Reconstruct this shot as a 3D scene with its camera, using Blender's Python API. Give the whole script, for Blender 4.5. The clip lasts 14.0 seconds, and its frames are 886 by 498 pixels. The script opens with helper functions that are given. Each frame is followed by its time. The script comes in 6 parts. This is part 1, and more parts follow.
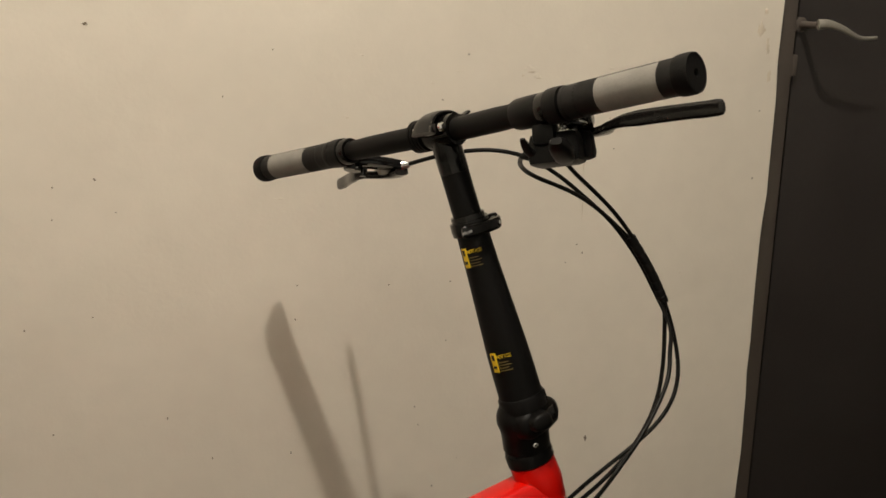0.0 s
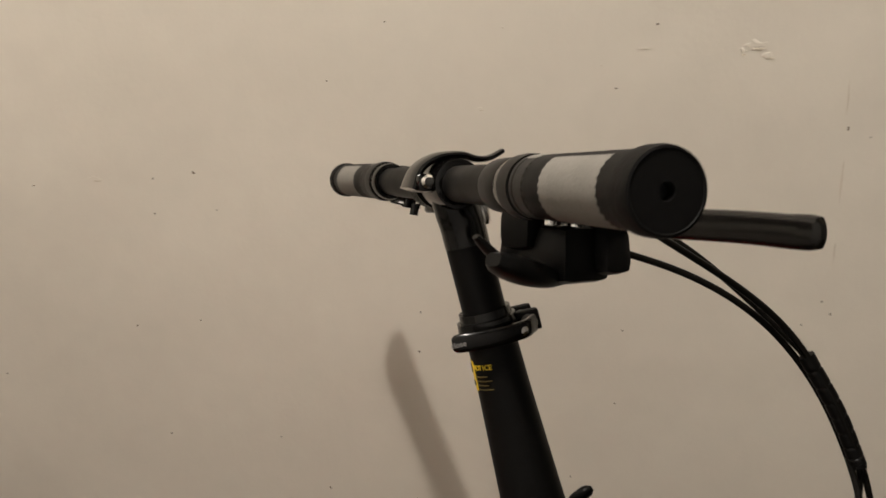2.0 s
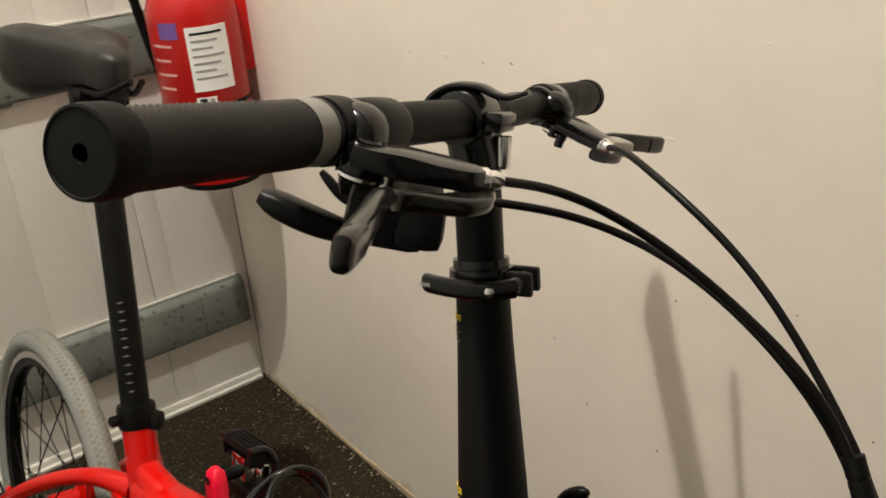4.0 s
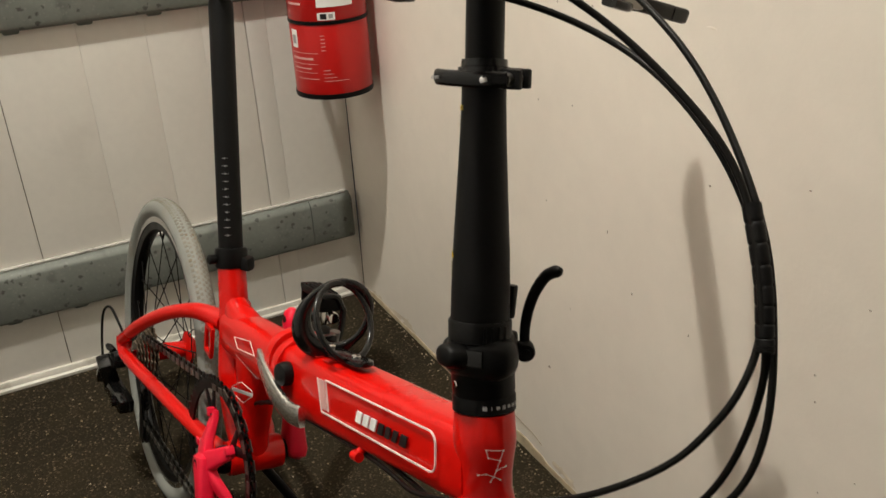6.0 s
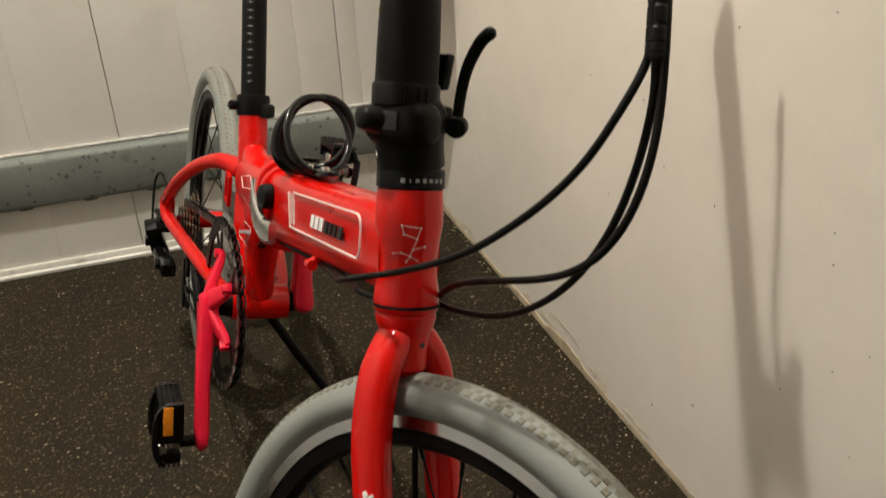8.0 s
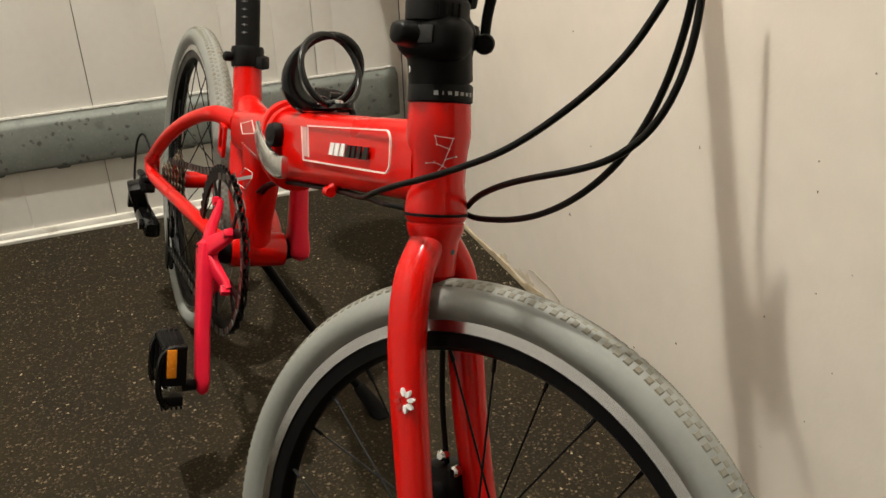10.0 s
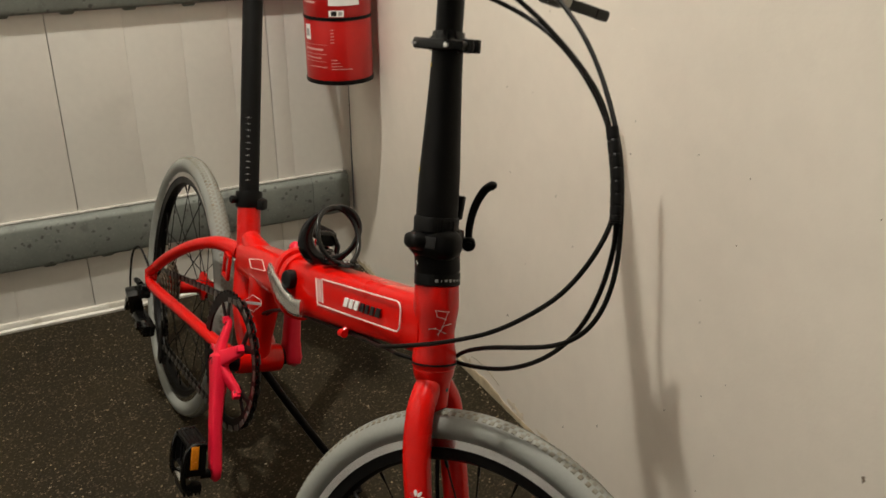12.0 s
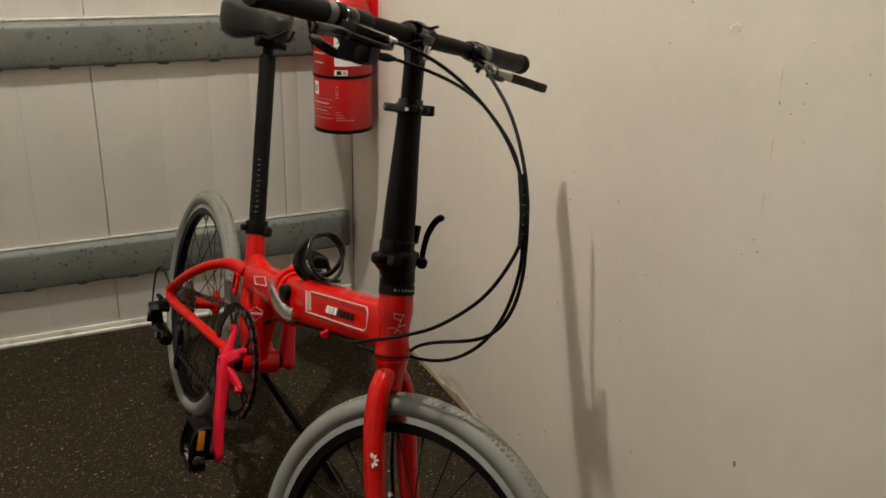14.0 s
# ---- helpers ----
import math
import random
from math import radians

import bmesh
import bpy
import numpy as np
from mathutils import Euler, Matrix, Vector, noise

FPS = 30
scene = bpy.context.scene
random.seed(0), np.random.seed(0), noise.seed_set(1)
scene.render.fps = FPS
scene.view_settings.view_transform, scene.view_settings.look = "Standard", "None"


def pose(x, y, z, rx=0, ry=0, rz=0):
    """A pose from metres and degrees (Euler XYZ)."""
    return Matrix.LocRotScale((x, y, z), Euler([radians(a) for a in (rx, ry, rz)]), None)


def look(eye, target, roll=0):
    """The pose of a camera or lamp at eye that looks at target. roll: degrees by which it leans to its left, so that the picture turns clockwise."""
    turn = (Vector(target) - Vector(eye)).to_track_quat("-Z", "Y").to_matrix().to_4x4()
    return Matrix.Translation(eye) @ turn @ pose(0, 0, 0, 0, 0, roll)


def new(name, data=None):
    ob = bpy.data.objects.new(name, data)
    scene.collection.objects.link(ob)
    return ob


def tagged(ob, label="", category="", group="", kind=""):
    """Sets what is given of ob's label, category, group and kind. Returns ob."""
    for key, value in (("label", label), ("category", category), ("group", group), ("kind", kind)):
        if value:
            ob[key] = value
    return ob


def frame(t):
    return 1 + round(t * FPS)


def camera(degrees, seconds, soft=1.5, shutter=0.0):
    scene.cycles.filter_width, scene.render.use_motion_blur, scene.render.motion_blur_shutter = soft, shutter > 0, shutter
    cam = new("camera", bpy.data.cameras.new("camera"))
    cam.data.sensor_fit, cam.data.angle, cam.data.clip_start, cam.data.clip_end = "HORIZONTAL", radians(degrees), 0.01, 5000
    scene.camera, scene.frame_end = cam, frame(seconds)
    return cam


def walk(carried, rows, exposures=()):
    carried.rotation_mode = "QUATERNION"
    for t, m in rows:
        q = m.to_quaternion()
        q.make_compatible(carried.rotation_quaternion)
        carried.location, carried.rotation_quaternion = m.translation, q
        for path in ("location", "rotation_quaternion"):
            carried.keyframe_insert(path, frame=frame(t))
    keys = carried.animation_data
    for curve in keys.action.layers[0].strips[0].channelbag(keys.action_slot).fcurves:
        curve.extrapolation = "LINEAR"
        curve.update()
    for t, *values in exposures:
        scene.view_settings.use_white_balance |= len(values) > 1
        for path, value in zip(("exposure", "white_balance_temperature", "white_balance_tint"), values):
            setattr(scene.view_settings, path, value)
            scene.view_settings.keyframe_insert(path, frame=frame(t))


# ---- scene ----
cam = camera(53.1, 14.0, shutter=0.3)
PATH = [
    (0, (-0.31, -0.745, 1.102), (0.255, 1.096, 0.562), -0.0),
    (0.5, (-0.207, -0.663, 1.099), (0.224, 1.216, 0.565), 0.1),
    (1, (-0.112, -0.573, 1.122), (0.107, 1.321, 0.518), 0.0),
    (1.5, (-0.04, -0.509, 1.124), (-0.047, 1.375, 0.454), -1.6),
    (2, (0.057, -0.441, 1.142), (-0.302, 1.394, 0.433), -3.1),
    (2.2, (0.094, -0.42, 1.147), (-0.408, 1.378, 0.428), -4.0),
    (4.3, (0.395, -0.205, 1.133), (-1.115, 0.772, 0.258), -4.7),
    (4.5, (0.408, -0.208, 1.129), (-1.127, 0.729, 0.254), -5.2),
    (5, (0.44, -0.22, 1.108), (-1.151, 0.625, 0.24), -5.2),
    (5.5, (0.513, -0.239, 1.084), (-1.096, 0.58, 0.223), -4.3),
    (6, (0.56, -0.234, 1.051), (-1.054, 0.576, 0.191), -3.3),
    (6.5, (0.589, -0.192, 1.007), (-1.042, 0.59, 0.153), -2.4),
    (7, (0.619, -0.159, 0.969), (-1.048, 0.537, 0.111), -2.9),
    (7.5, (0.635, -0.127, 0.93), (-1.071, 0.472, 0.075), -2.9),
    (8, (0.643, -0.102, 0.875), (-1.075, 0.416, -0.009), -3.4),
    (8.2, (0.643, -0.096, 0.852), (-1.07, 0.412, -0.046), -2.8),
    (10.3, (0.686, -0.203, 0.834), (-0.981, 0.449, -0.058), -2.2),
    (10.5, (0.69, -0.211, 0.86), (-0.973, 0.454, -0.029), -2.1),
    (11, (0.721, -0.238, 0.932), (-0.931, 0.461, 0.047), -1.5),
    (11.5, (0.784, -0.296, 0.998), (-0.858, 0.442, 0.127), -1.3),
    (12, (0.843, -0.347, 1.069), (-0.781, 0.484, 0.249), -0.0),
    (12.5, (0.915, -0.392, 1.129), (-0.69, 0.512, 0.351), 0.6),
    (13, (0.976, -0.408, 1.168), (-0.652, 0.498, 0.44), 0.4),
    (13.5, (1.057, -0.397, 1.167), (-0.584, 0.493, 0.45), 0.9),
    (14, (1.122, -0.397, 1.146), (-0.555, 0.419, 0.424), 1.5),
]
EXPOSURE = [(0, -0.43, 6600, 6), (1.0, -0.50, 6500, 7), (2.2, -0.55, 6250, 9), (4.5, 0.02, 6200, 5), (6.5, 0.01, 6150, 5), (7.5, 0.10, 6150, 5), (8.2, 0.26, 6150, 4), (10.5, 0.46, 6150, 4), (11.0, 0.32, 6200, 4), (12.5, -0.27, 6250, 5), (13.0, -0.40, 6250, 5), (14, -0.42, 6250, 5)]
walk(cam, [(t, look(eye, target, roll)) for t, eye, target, roll in PATH], EXPOSURE)

# ---- light ----
world = bpy.data.worlds.new("world")
world.use_nodes = True
world.node_tree.nodes["Background"].inputs[0].default_value = (0.9, 0.95, 1.0, 1)
world.node_tree.nodes["Background"].inputs[1].default_value = 0.02
scene.world = world

LAMP = Vector((-0.310, -0.440, 3.10))
lamp_data = bpy.data.lights.new("ceiling_light", "AREA")
lamp_data.shape, lamp_data.size = "DISK", 0.055
lamp_data.energy, lamp_data.color = 48.5, (1.0, 0.90, 0.79)
lamp = new("ceiling_light_source", lamp_data)
lamp.matrix_world = Matrix.Translation(LAMP)


# ---- materials ----
def material(name, base, rough=0.5, metal=0.0, vary=0.12, scale=18.0, fine=180.0, bump=0.0, coat=0.0, spec=0.5, grime=None, grime_amount=0.0, coat_rough=0.035):
    """A surface with two scales of variation in colour and gloss, and fine relief."""
    m = bpy.data.materials.new(name)
    m.use_nodes = True
    n, l = m.node_tree.nodes, m.node_tree.links
    b = n["Principled BSDF"]
    b.inputs["Metallic"].default_value = metal
    b.inputs["Specular IOR Level"].default_value = spec
    b.inputs["Coat Weight"].default_value = coat
    b.inputs["Coat Roughness"].default_value = coat_rough
    at = n.new("ShaderNodeTexCoord")
    big, small = n.new("ShaderNodeTexNoise"), n.new("ShaderNodeTexNoise")
    for t, s, d in ((big, scale, 4), (small, fine, 3)):
        t.inputs["Scale"].default_value, t.inputs["Detail"].default_value = s, d
        l.new(at.outputs["Object"], t.inputs["Vector"])
    mix = n.new("ShaderNodeMath")
    mix.operation = "MULTIPLY_ADD"
    mix.inputs[1].default_value = 0.35
    l.new(small.outputs["Fac"], mix.inputs[0])
    l.new(big.outputs["Fac"], mix.inputs[2])
    tone = n.new("ShaderNodeMapRange")
    tone.inputs["From Min"].default_value, tone.inputs["From Max"].default_value = 0.45, 0.9
    tone.inputs["To Min"].default_value, tone.inputs["To Max"].default_value = 1 - vary, 1 + vary
    l.new(mix.outputs[0], tone.inputs["Value"])
    scaled = n.new("ShaderNodeVectorMath")
    scaled.operation = "SCALE"
    scaled.inputs[0].default_value = base
    l.new(tone.outputs[0], scaled.inputs["Scale"])
    colour = scaled.outputs[0]
    if grime:
        spots = n.new("ShaderNodeTexNoise")
        spots.inputs["Scale"].default_value, spots.inputs["Detail"].default_value = scale * 2.3, 6
        l.new(at.outputs["Object"], spots.inputs["Vector"])
        mask = n.new("ShaderNodeMapRange")
        mask.inputs["From Min"].default_value, mask.inputs["From Max"].default_value = 0.58, 0.72
        mask.inputs["To Max"].default_value = grime_amount
        l.new(spots.outputs["Fac"], mask.inputs["Value"])
        over = n.new("ShaderNodeMix")
        over.data_type = "RGBA"
        l.new(mask.outputs[0], over.inputs["Factor"])
        l.new(colour, over.inputs[6])
        over.inputs[7].default_value = (*grime, 1)
        colour = over.outputs[2]
    l.new(colour, b.inputs["Base Color"])
    gloss = n.new("ShaderNodeMapRange")
    gloss.inputs["From Min"].default_value, gloss.inputs["From Max"].default_value = 0.3, 0.7
    gloss.inputs["To Min"].default_value, gloss.inputs["To Max"].default_value = max(rough - 0.06, 0.02), min(rough + 0.08, 1)
    l.new(big.outputs["Fac"], gloss.inputs["Value"])
    l.new(gloss.outputs[0], b.inputs["Roughness"])
    if bump:
        bp = n.new("ShaderNodeBump")
        bp.inputs["Strength"].default_value, bp.inputs["Distance"].default_value = bump, 0.002
        l.new(mix.outputs[0], bp.inputs["Height"])
        l.new(bp.outputs[0], b.inputs["Normal"])
    return m


def plaster_material():
    """Hand-troweled cream plaster under old paint: broad unevenness, small pits and faint stains."""
    m = material("plaster", (0.80, 0.735, 0.64), 0.62, 0, 0.05, 2.6, 30)
    n, l = m.node_tree.nodes, m.node_tree.links
    at = n.new("ShaderNodeTexCoord")
    heights = []
    for s, d, w in ((4.0, 3, 0.010), (22.0, 4, 0.0010), (160.0, 4, 0.0004)):
        t = n.new("ShaderNodeTexNoise")
        t.inputs["Scale"].default_value, t.inputs["Detail"].default_value = s, d
        l.new(at.outputs["Object"], t.inputs["Vector"])
        k = n.new("ShaderNodeMath")
        k.operation, k.inputs[1].default_value = "MULTIPLY", w
        l.new(t.outputs["Fac"], k.inputs[0])
        heights.append(k.outputs[0])
    add = heights[0]
    for h in heights[1:]:
        a = n.new("ShaderNodeMath")
        l.new(add, a.inputs[0]), l.new(h, a.inputs[1])
        add = a.outputs[0]
    bp = n.new("ShaderNodeBump")
    bp.inputs["Strength"].default_value, bp.inputs["Distance"].default_value = 0.55, 1.0
    l.new(add, bp.inputs["Height"])
    l.new(bp.outputs[0], n["Principled BSDF"].inputs["Normal"])
    return m


def rubber_floor_material():
    """Dark brown rubber granulate with scattered pale flecks."""
    m = material("rubber_floor", (0.0185, 0.0137, 0.0066), 0.80, 0, 0.35, 5, 220, bump=0.5, spec=0.14)
    n, l = m.node_tree.nodes, m.node_tree.links
    at = n.new("ShaderNodeTexCoord")
    colour = n["Principled BSDF"].inputs["Base Color"].links[0].from_socket
    warp = n.new("ShaderNodeTexNoise")
    warp.inputs["Scale"].default_value = 300
    l.new(at.outputs["Object"], warp.inputs["Vector"])
    move = n.new("ShaderNodeVectorMath")
    move.operation = "MULTIPLY_ADD"
    move.inputs[1].default_value = (0.006, 0.006, 0.006)
    l.new(warp.outputs["Color"], move.inputs[0]), l.new(at.outputs["Object"], move.inputs[2])
    for s, keep, size, tint in ((210, 0.30, 0.42, (0.058, 0.043, 0.026)), (150, 0.66, 0.34, (0.125, 0.094, 0.057)), (240, 0.5, 0.36, (0.008, 0.0065, 0.005)), (120, 0.84, 0.24, (0.25, 0.195, 0.115)), (85, 0.92, 0.18, (0.38, 0.31, 0.21)), (60, 0.970, 0.12, (0.46, 0.39, 0.29))):
        v = n.new("ShaderNodeTexVoronoi")
        v.inputs["Scale"].default_value = s
        l.new(move.outputs[0], v.inputs["Vector"])
        near = n.new("ShaderNodeMath")
        near.operation, near.inputs[1].default_value = "LESS_THAN", size
        l.new(v.outputs["Distance"], near.inputs[0])
        apart = n.new("ShaderNodeSeparateColor")
        l.new(v.outputs["Color"], apart.inputs[0])
        some = n.new("ShaderNodeMath")
        some.operation, some.inputs[1].default_value = "GREATER_THAN", keep
        l.new(apart.outputs[0], some.inputs[0])
        both = n.new("ShaderNodeMath")
        both.operation = "MULTIPLY"
        l.new(near.outputs[0], both.inputs[0]), l.new(some.outputs[0], both.inputs[1])
        strength = n.new("ShaderNodeMath")
        strength.operation = "MULTIPLY"
        l.new(both.outputs[0], strength.inputs[0]), l.new(apart.outputs[1], strength.inputs[1])
        over = n.new("ShaderNodeMix")
        over.data_type = "RGBA"
        l.new(strength.outputs[0], over.inputs["Factor"])
        l.new(colour, over.inputs[6])
        over.inputs[7].default_value = (*tint, 1)
        colour = over.outputs[2]
    l.new(colour, n["Principled BSDF"].inputs["Base Color"])
    return m


def glow_material(name, colour, strength):
    m = bpy.data.materials.new(name)
    m.use_nodes = True
    b = m.node_tree.nodes["Principled BSDF"]
    b.inputs["Base Color"].default_value = (0.8, 0.8, 0.8, 1)
    b.inputs["Emission Color"].default_value = (*colour, 1)
    b.inputs["Emission Strength"].default_value = strength
    return m


PLASTER = plaster_material()
FLOOR = rubber_floor_material()
BOARD = material("painted_board", (0.78, 0.75, 0.68), 0.45, 0, 0.05, 3, 60, bump=0.08, grime=(0.55, 0.52, 0.46), grime_amount=0.25)
BASE_TRIM = material("painted_trim", (0.64, 0.61, 0.54), 0.5, 0, 0.08, 9, 90, bump=0.15, grime=(0.33, 0.29, 0.22), grime_amount=0.55)
# neutral tones of the unseen walls and ceiling, tuned for their bounced fill light
UNSEEN_WALL = material("unseen_wall_paint", (0.60, 0.60, 0.595), 0.7, 0, 0.04, 2, 60, bump=0.1)
CEILING = material("ceiling_paint", (0.80, 0.80, 0.80), 0.8, 0, 0.04, 2, 60)
BEAD = material("old_sealant", (0.50, 0.48, 0.43), 0.7, 0, 0.15, 40, 160, bump=0.4, grime=(0.20, 0.19, 0.16), grime_amount=0.7)
CEMENT = material("crumbled_plaster", (0.40, 0.325, 0.215), 0.9, 0, 0.22, 30, 160, bump=0.8, grime=(0.27, 0.215, 0.14), grime_amount=0.6)
# darker plaster tone for smudges and for the painted shade under chips
SMUDGE_AND_CHIP_SHADE = material("smudge_and_chip_shade", (0.68, 0.60, 0.49), 0.85, 0, 0.1, 60, 300)
STAIN = material("foot_stain", (0.66, 0.575, 0.445), 0.75, 0, 0.14, 30, 160, grime=(0.50, 0.41, 0.28), grime_amount=0.6)
SPECK = material("wall_speck", (0.24, 0.19, 0.14), 0.85, 0, 0.2, 60, 300)
STEEL_RAIL = material("galvanised_steel", (0.165, 0.176, 0.154), 0.55, 0.15, 0.16, 9, 120, bump=0.15, spec=0.35, grime=(0.075, 0.074, 0.068), grime_amount=0.6)


def pit(m, scale, keep, size, tint, strength):
    """Adds scattered small dark pits of uneven size to a surface."""
    n, l = m.node_tree.nodes, m.node_tree.links
    socket = n["Principled BSDF"].inputs["Base Color"]
    colour = socket.links[0].from_socket
    at, warp, move, v = n.new("ShaderNodeTexCoord"), n.new("ShaderNodeTexNoise"), n.new("ShaderNodeVectorMath"), n.new("ShaderNodeTexVoronoi")
    warp.inputs["Scale"].default_value = scale * 3
    l.new(at.outputs["Object"], warp.inputs["Vector"])
    move.operation = "MULTIPLY_ADD"
    move.inputs[1].default_value = (0.6 / scale,) * 3
    l.new(warp.outputs["Color"], move.inputs[0]), l.new(at.outputs["Object"], move.inputs[2])
    v.inputs["Scale"].default_value = scale
    l.new(move.outputs[0], v.inputs["Vector"])
    apart = n.new("ShaderNodeSeparateColor")
    l.new(v.outputs["Color"], apart.inputs[0])
    near, some, both = n.new("ShaderNodeMapRange"), n.new("ShaderNodeMath"), n.new("ShaderNodeMath")
    near.inputs["From Min"].default_value, near.inputs["From Max"].default_value = size, size * 0.6
    near.inputs["To Max"].default_value = strength
    l.new(v.outputs["Distance"], near.inputs["Value"])
    some.operation, some.inputs[1].default_value = "GREATER_THAN", keep
    l.new(apart.outputs[0], some.inputs[0])
    both.operation = "MULTIPLY"
    l.new(near.outputs[0], both.inputs[0]), l.new(some.outputs[0], both.inputs[1])
    over = n.new("ShaderNodeMix")
    over.data_type = "RGBA"
    l.new(both.outputs[0], over.inputs["Factor"]), l.new(colour, over.inputs[6])
    over.inputs[7].default_value = (*tint, 1)
    l.new(over.outputs[2], socket)


pit(STEEL_RAIL, 55, 0.55, 0.30, (0.045, 0.042, 0.036), 0.75)
pit(STEEL_RAIL, 120, 0.72, 0.32, (0.26, 0.26, 0.24), 0.35)
DOOR_PAINT = material("door_paint", (0.030, 0.0255, 0.024), 0.42, 0, 0.12, 6, 150, bump=0.06)
DOOR_FRAME = material("door_frame_paint", (0.085, 0.070, 0.060), 0.40, 0, 0.12, 8, 150, bump=0.08)
RED = material("red_paint", (0.56, 0.0026, 0.0010), 0.30, 0, 0.05, 14, 120, coat=0.6, spec=0.05, coat_rough=0.10)
PINK = material("pink_red_anodised", (0.72, 0.008, 0.036), 0.34, 0.0, 0.05, 20, 150, coat=0.1, spec=0.3)
BLACK = material("satin_black_paint", (0.0040, 0.0037, 0.0035), 0.38, 0, 0.15, 22, 200, spec=0.13)
BLACK_MATT = material("matt_black_aluminium", (0.0046, 0.0043, 0.0040), 0.50, 0, 0.15, 22, 240, bump=0.05, spec=0.13)
BLACK_GLOSS = material("gloss_black", (0.0040, 0.0037, 0.0035), 0.18, 0, 0.1, 22, 200, coat=0.1, spec=0.35)
PLASTIC = material("black_plastic", (0.0040, 0.0037, 0.0035), 0.42, 0, 0.15, 30, 260, bump=0.06, spec=0.18)
SADDLE_VINYL = material("saddle_vinyl", (0.011, 0.0100, 0.0088), 0.46, 0, 0.2, 20, 260, bump=0.12, spec=0.32)
RUBBER = material("black_rubber", (0.0040, 0.0037, 0.0035), 0.62, 0, 0.2, 40, 400, bump=0.3, spec=0.15)
GRIP_RUBBER = material("grip_rubber", (0.0080, 0.0074, 0.0068), 0.52, 0, 0.2, 40, 400, bump=0.2, spec=0.26)
GREY_RUBBER = material("grey_rubber", (0.21, 0.197, 0.178), 0.7, 0, 0.1, 40, 400, bump=0.4)
TYRE = material("grey_tyre_rubber", (0.205, 0.208, 0.188), 0.58, 0, 0.1, 12, 220, bump=0.2, grime=(0.20, 0.16, 0.10), grime_amount=0.30)
TREAD = material("worn_tread_rubber", (0.172, 0.160, 0.125), 0.74, 0, 0.22, 22, 260, bump=0.4, grime=(0.15, 0.108, 0.058), grime_amount=0.8)
SILVER = material("brushed_aluminium", (0.80, 0.79, 0.77), 0.22, 1, 0.06, 25, 300)
BRAKE_TRACK = material("machined_brake_track", (0.56, 0.555, 0.54), 0.20, 1, 0.10, 30, 300)
DULL_METAL = material("dull_nickel", (0.36, 0.34, 0.30), 0.48, 0.6, 0.12, 25, 200)
LEVER_METAL = material("dark_lever_metal", (0.014, 0.0125, 0.011), 0.17, 0.35, 0.12, 30, 260, spec=0.4)
CHROME = material("chrome", (0.78, 0.77, 0.75), 0.10, 1, 0.05, 40, 300)
BROWN_STEEL = material("worn_sprocket_steel", (0.17, 0.125, 0.085), 0.42, 0.75, 0.25, 60, 400)
DARK_STEEL = material("dark_steel", (0.16, 0.15, 0.135), 0.35, 0.9, 0.2, 60, 400)
CABLE = material("cable_housing", (0.0045, 0.0040, 0.0032), 0.40, 0, 0.1, 60, 300, spec=0.16)
WHITE_INK = material("white_print", (0.82, 0.81, 0.78), 0.5, 0, 0.04, 60, 300)
FINE_PRINT = material("fine_pale_print", (0.74, 0.60, 0.55), 0.5, 0, 0.12, 60, 300)
FAINT_INK = material("faint_worn_print", (0.16, 0.115, 0.03), 0.5, 0, 0.2, 60, 300)
# black for print, and for the painted shade in holes and the door gap
BLACK_INK_AND_GAPS = material("black_print_and_gaps", (0.004, 0.0036, 0.0036), 0.45, 0, 0.1, 60, 300)
GREY_INK = material("grey_print", (0.33, 0.32, 0.31), 0.5, 0, 0.06, 60, 300)
DARK_RED_INK = material("dark_red_print", (0.45, 0.010, 0.008), 0.35, 0, 0.06, 30, 200)
YELLOW_INK = material("yellow_print", (0.80, 0.55, 0.02), 0.5, 0, 0.05, 60, 300)
AMBER = material("amber_reflector", (0.75, 0.24, 0.01), 0.22, 0, 0.15, 200, 700, coat=0.6)
PALE_PRINT = material("worn_pale_print", (0.62, 0.34, 0.31), 0.5, 0, 0.15, 60, 300)
EXT_RED = material("extinguisher_paint", (0.44, 0.006, 0.005), 0.32, 0, 0.06, 12, 140, coat=0.25, spec=0.35)
PURPLE = material("purple_sticker", (0.16, 0.08, 0.30), 0.5, 0, 0.1, 40, 200)
BRASS = material("brass", (0.60, 0.42, 0.16), 0.35, 1, 0.1, 40, 300)
LAMP_GLASS = glow_material("lamp_glass", (1.0, 0.90, 0.79), 211.0)


# ---- mesh tools ----
def bm_new():
    return bmesh.new()


def part(name, bm, mat, parent=None, label="", sharp=38.0, kind="", category="", group=""):
    """Links a bmesh as one mesh object, under a thing or under a part."""
    me = bpy.data.meshes.new(name)
    bmesh.ops.recalc_face_normals(bm, faces=bm.faces[:])
    bm.to_mesh(me)
    bm.free()
    me.polygons.foreach_set("use_smooth", [True] * len(me.polygons))
    me.set_sharp_from_angle(angle=radians(sharp))
    for m in (mat if isinstance(mat, (list, tuple)) else [mat]):
        me.materials.append(m)
    ob = new(name, me)
    ob.parent = parent
    return tagged(ob, label, category, group, kind)


def spline(points, steps=8):
    """A smooth line through the points."""
    pts = [Vector(p) for p in points]
    full = [pts[0] * 2 - pts[1], *pts, pts[-1] * 2 - pts[-2]]
    out = []
    for i in range(1, len(full) - 2):
        a, b, c, d = full[i - 1:i + 3]
        for k in range(steps):
            t = k / steps
            out.append(0.5 * (2 * b + (c - a) * t + (2 * a - 5 * b + 4 * c - d) * t * t + (3 * b - a - 3 * c + d) * t ** 3))
    return out + [pts[-1]]


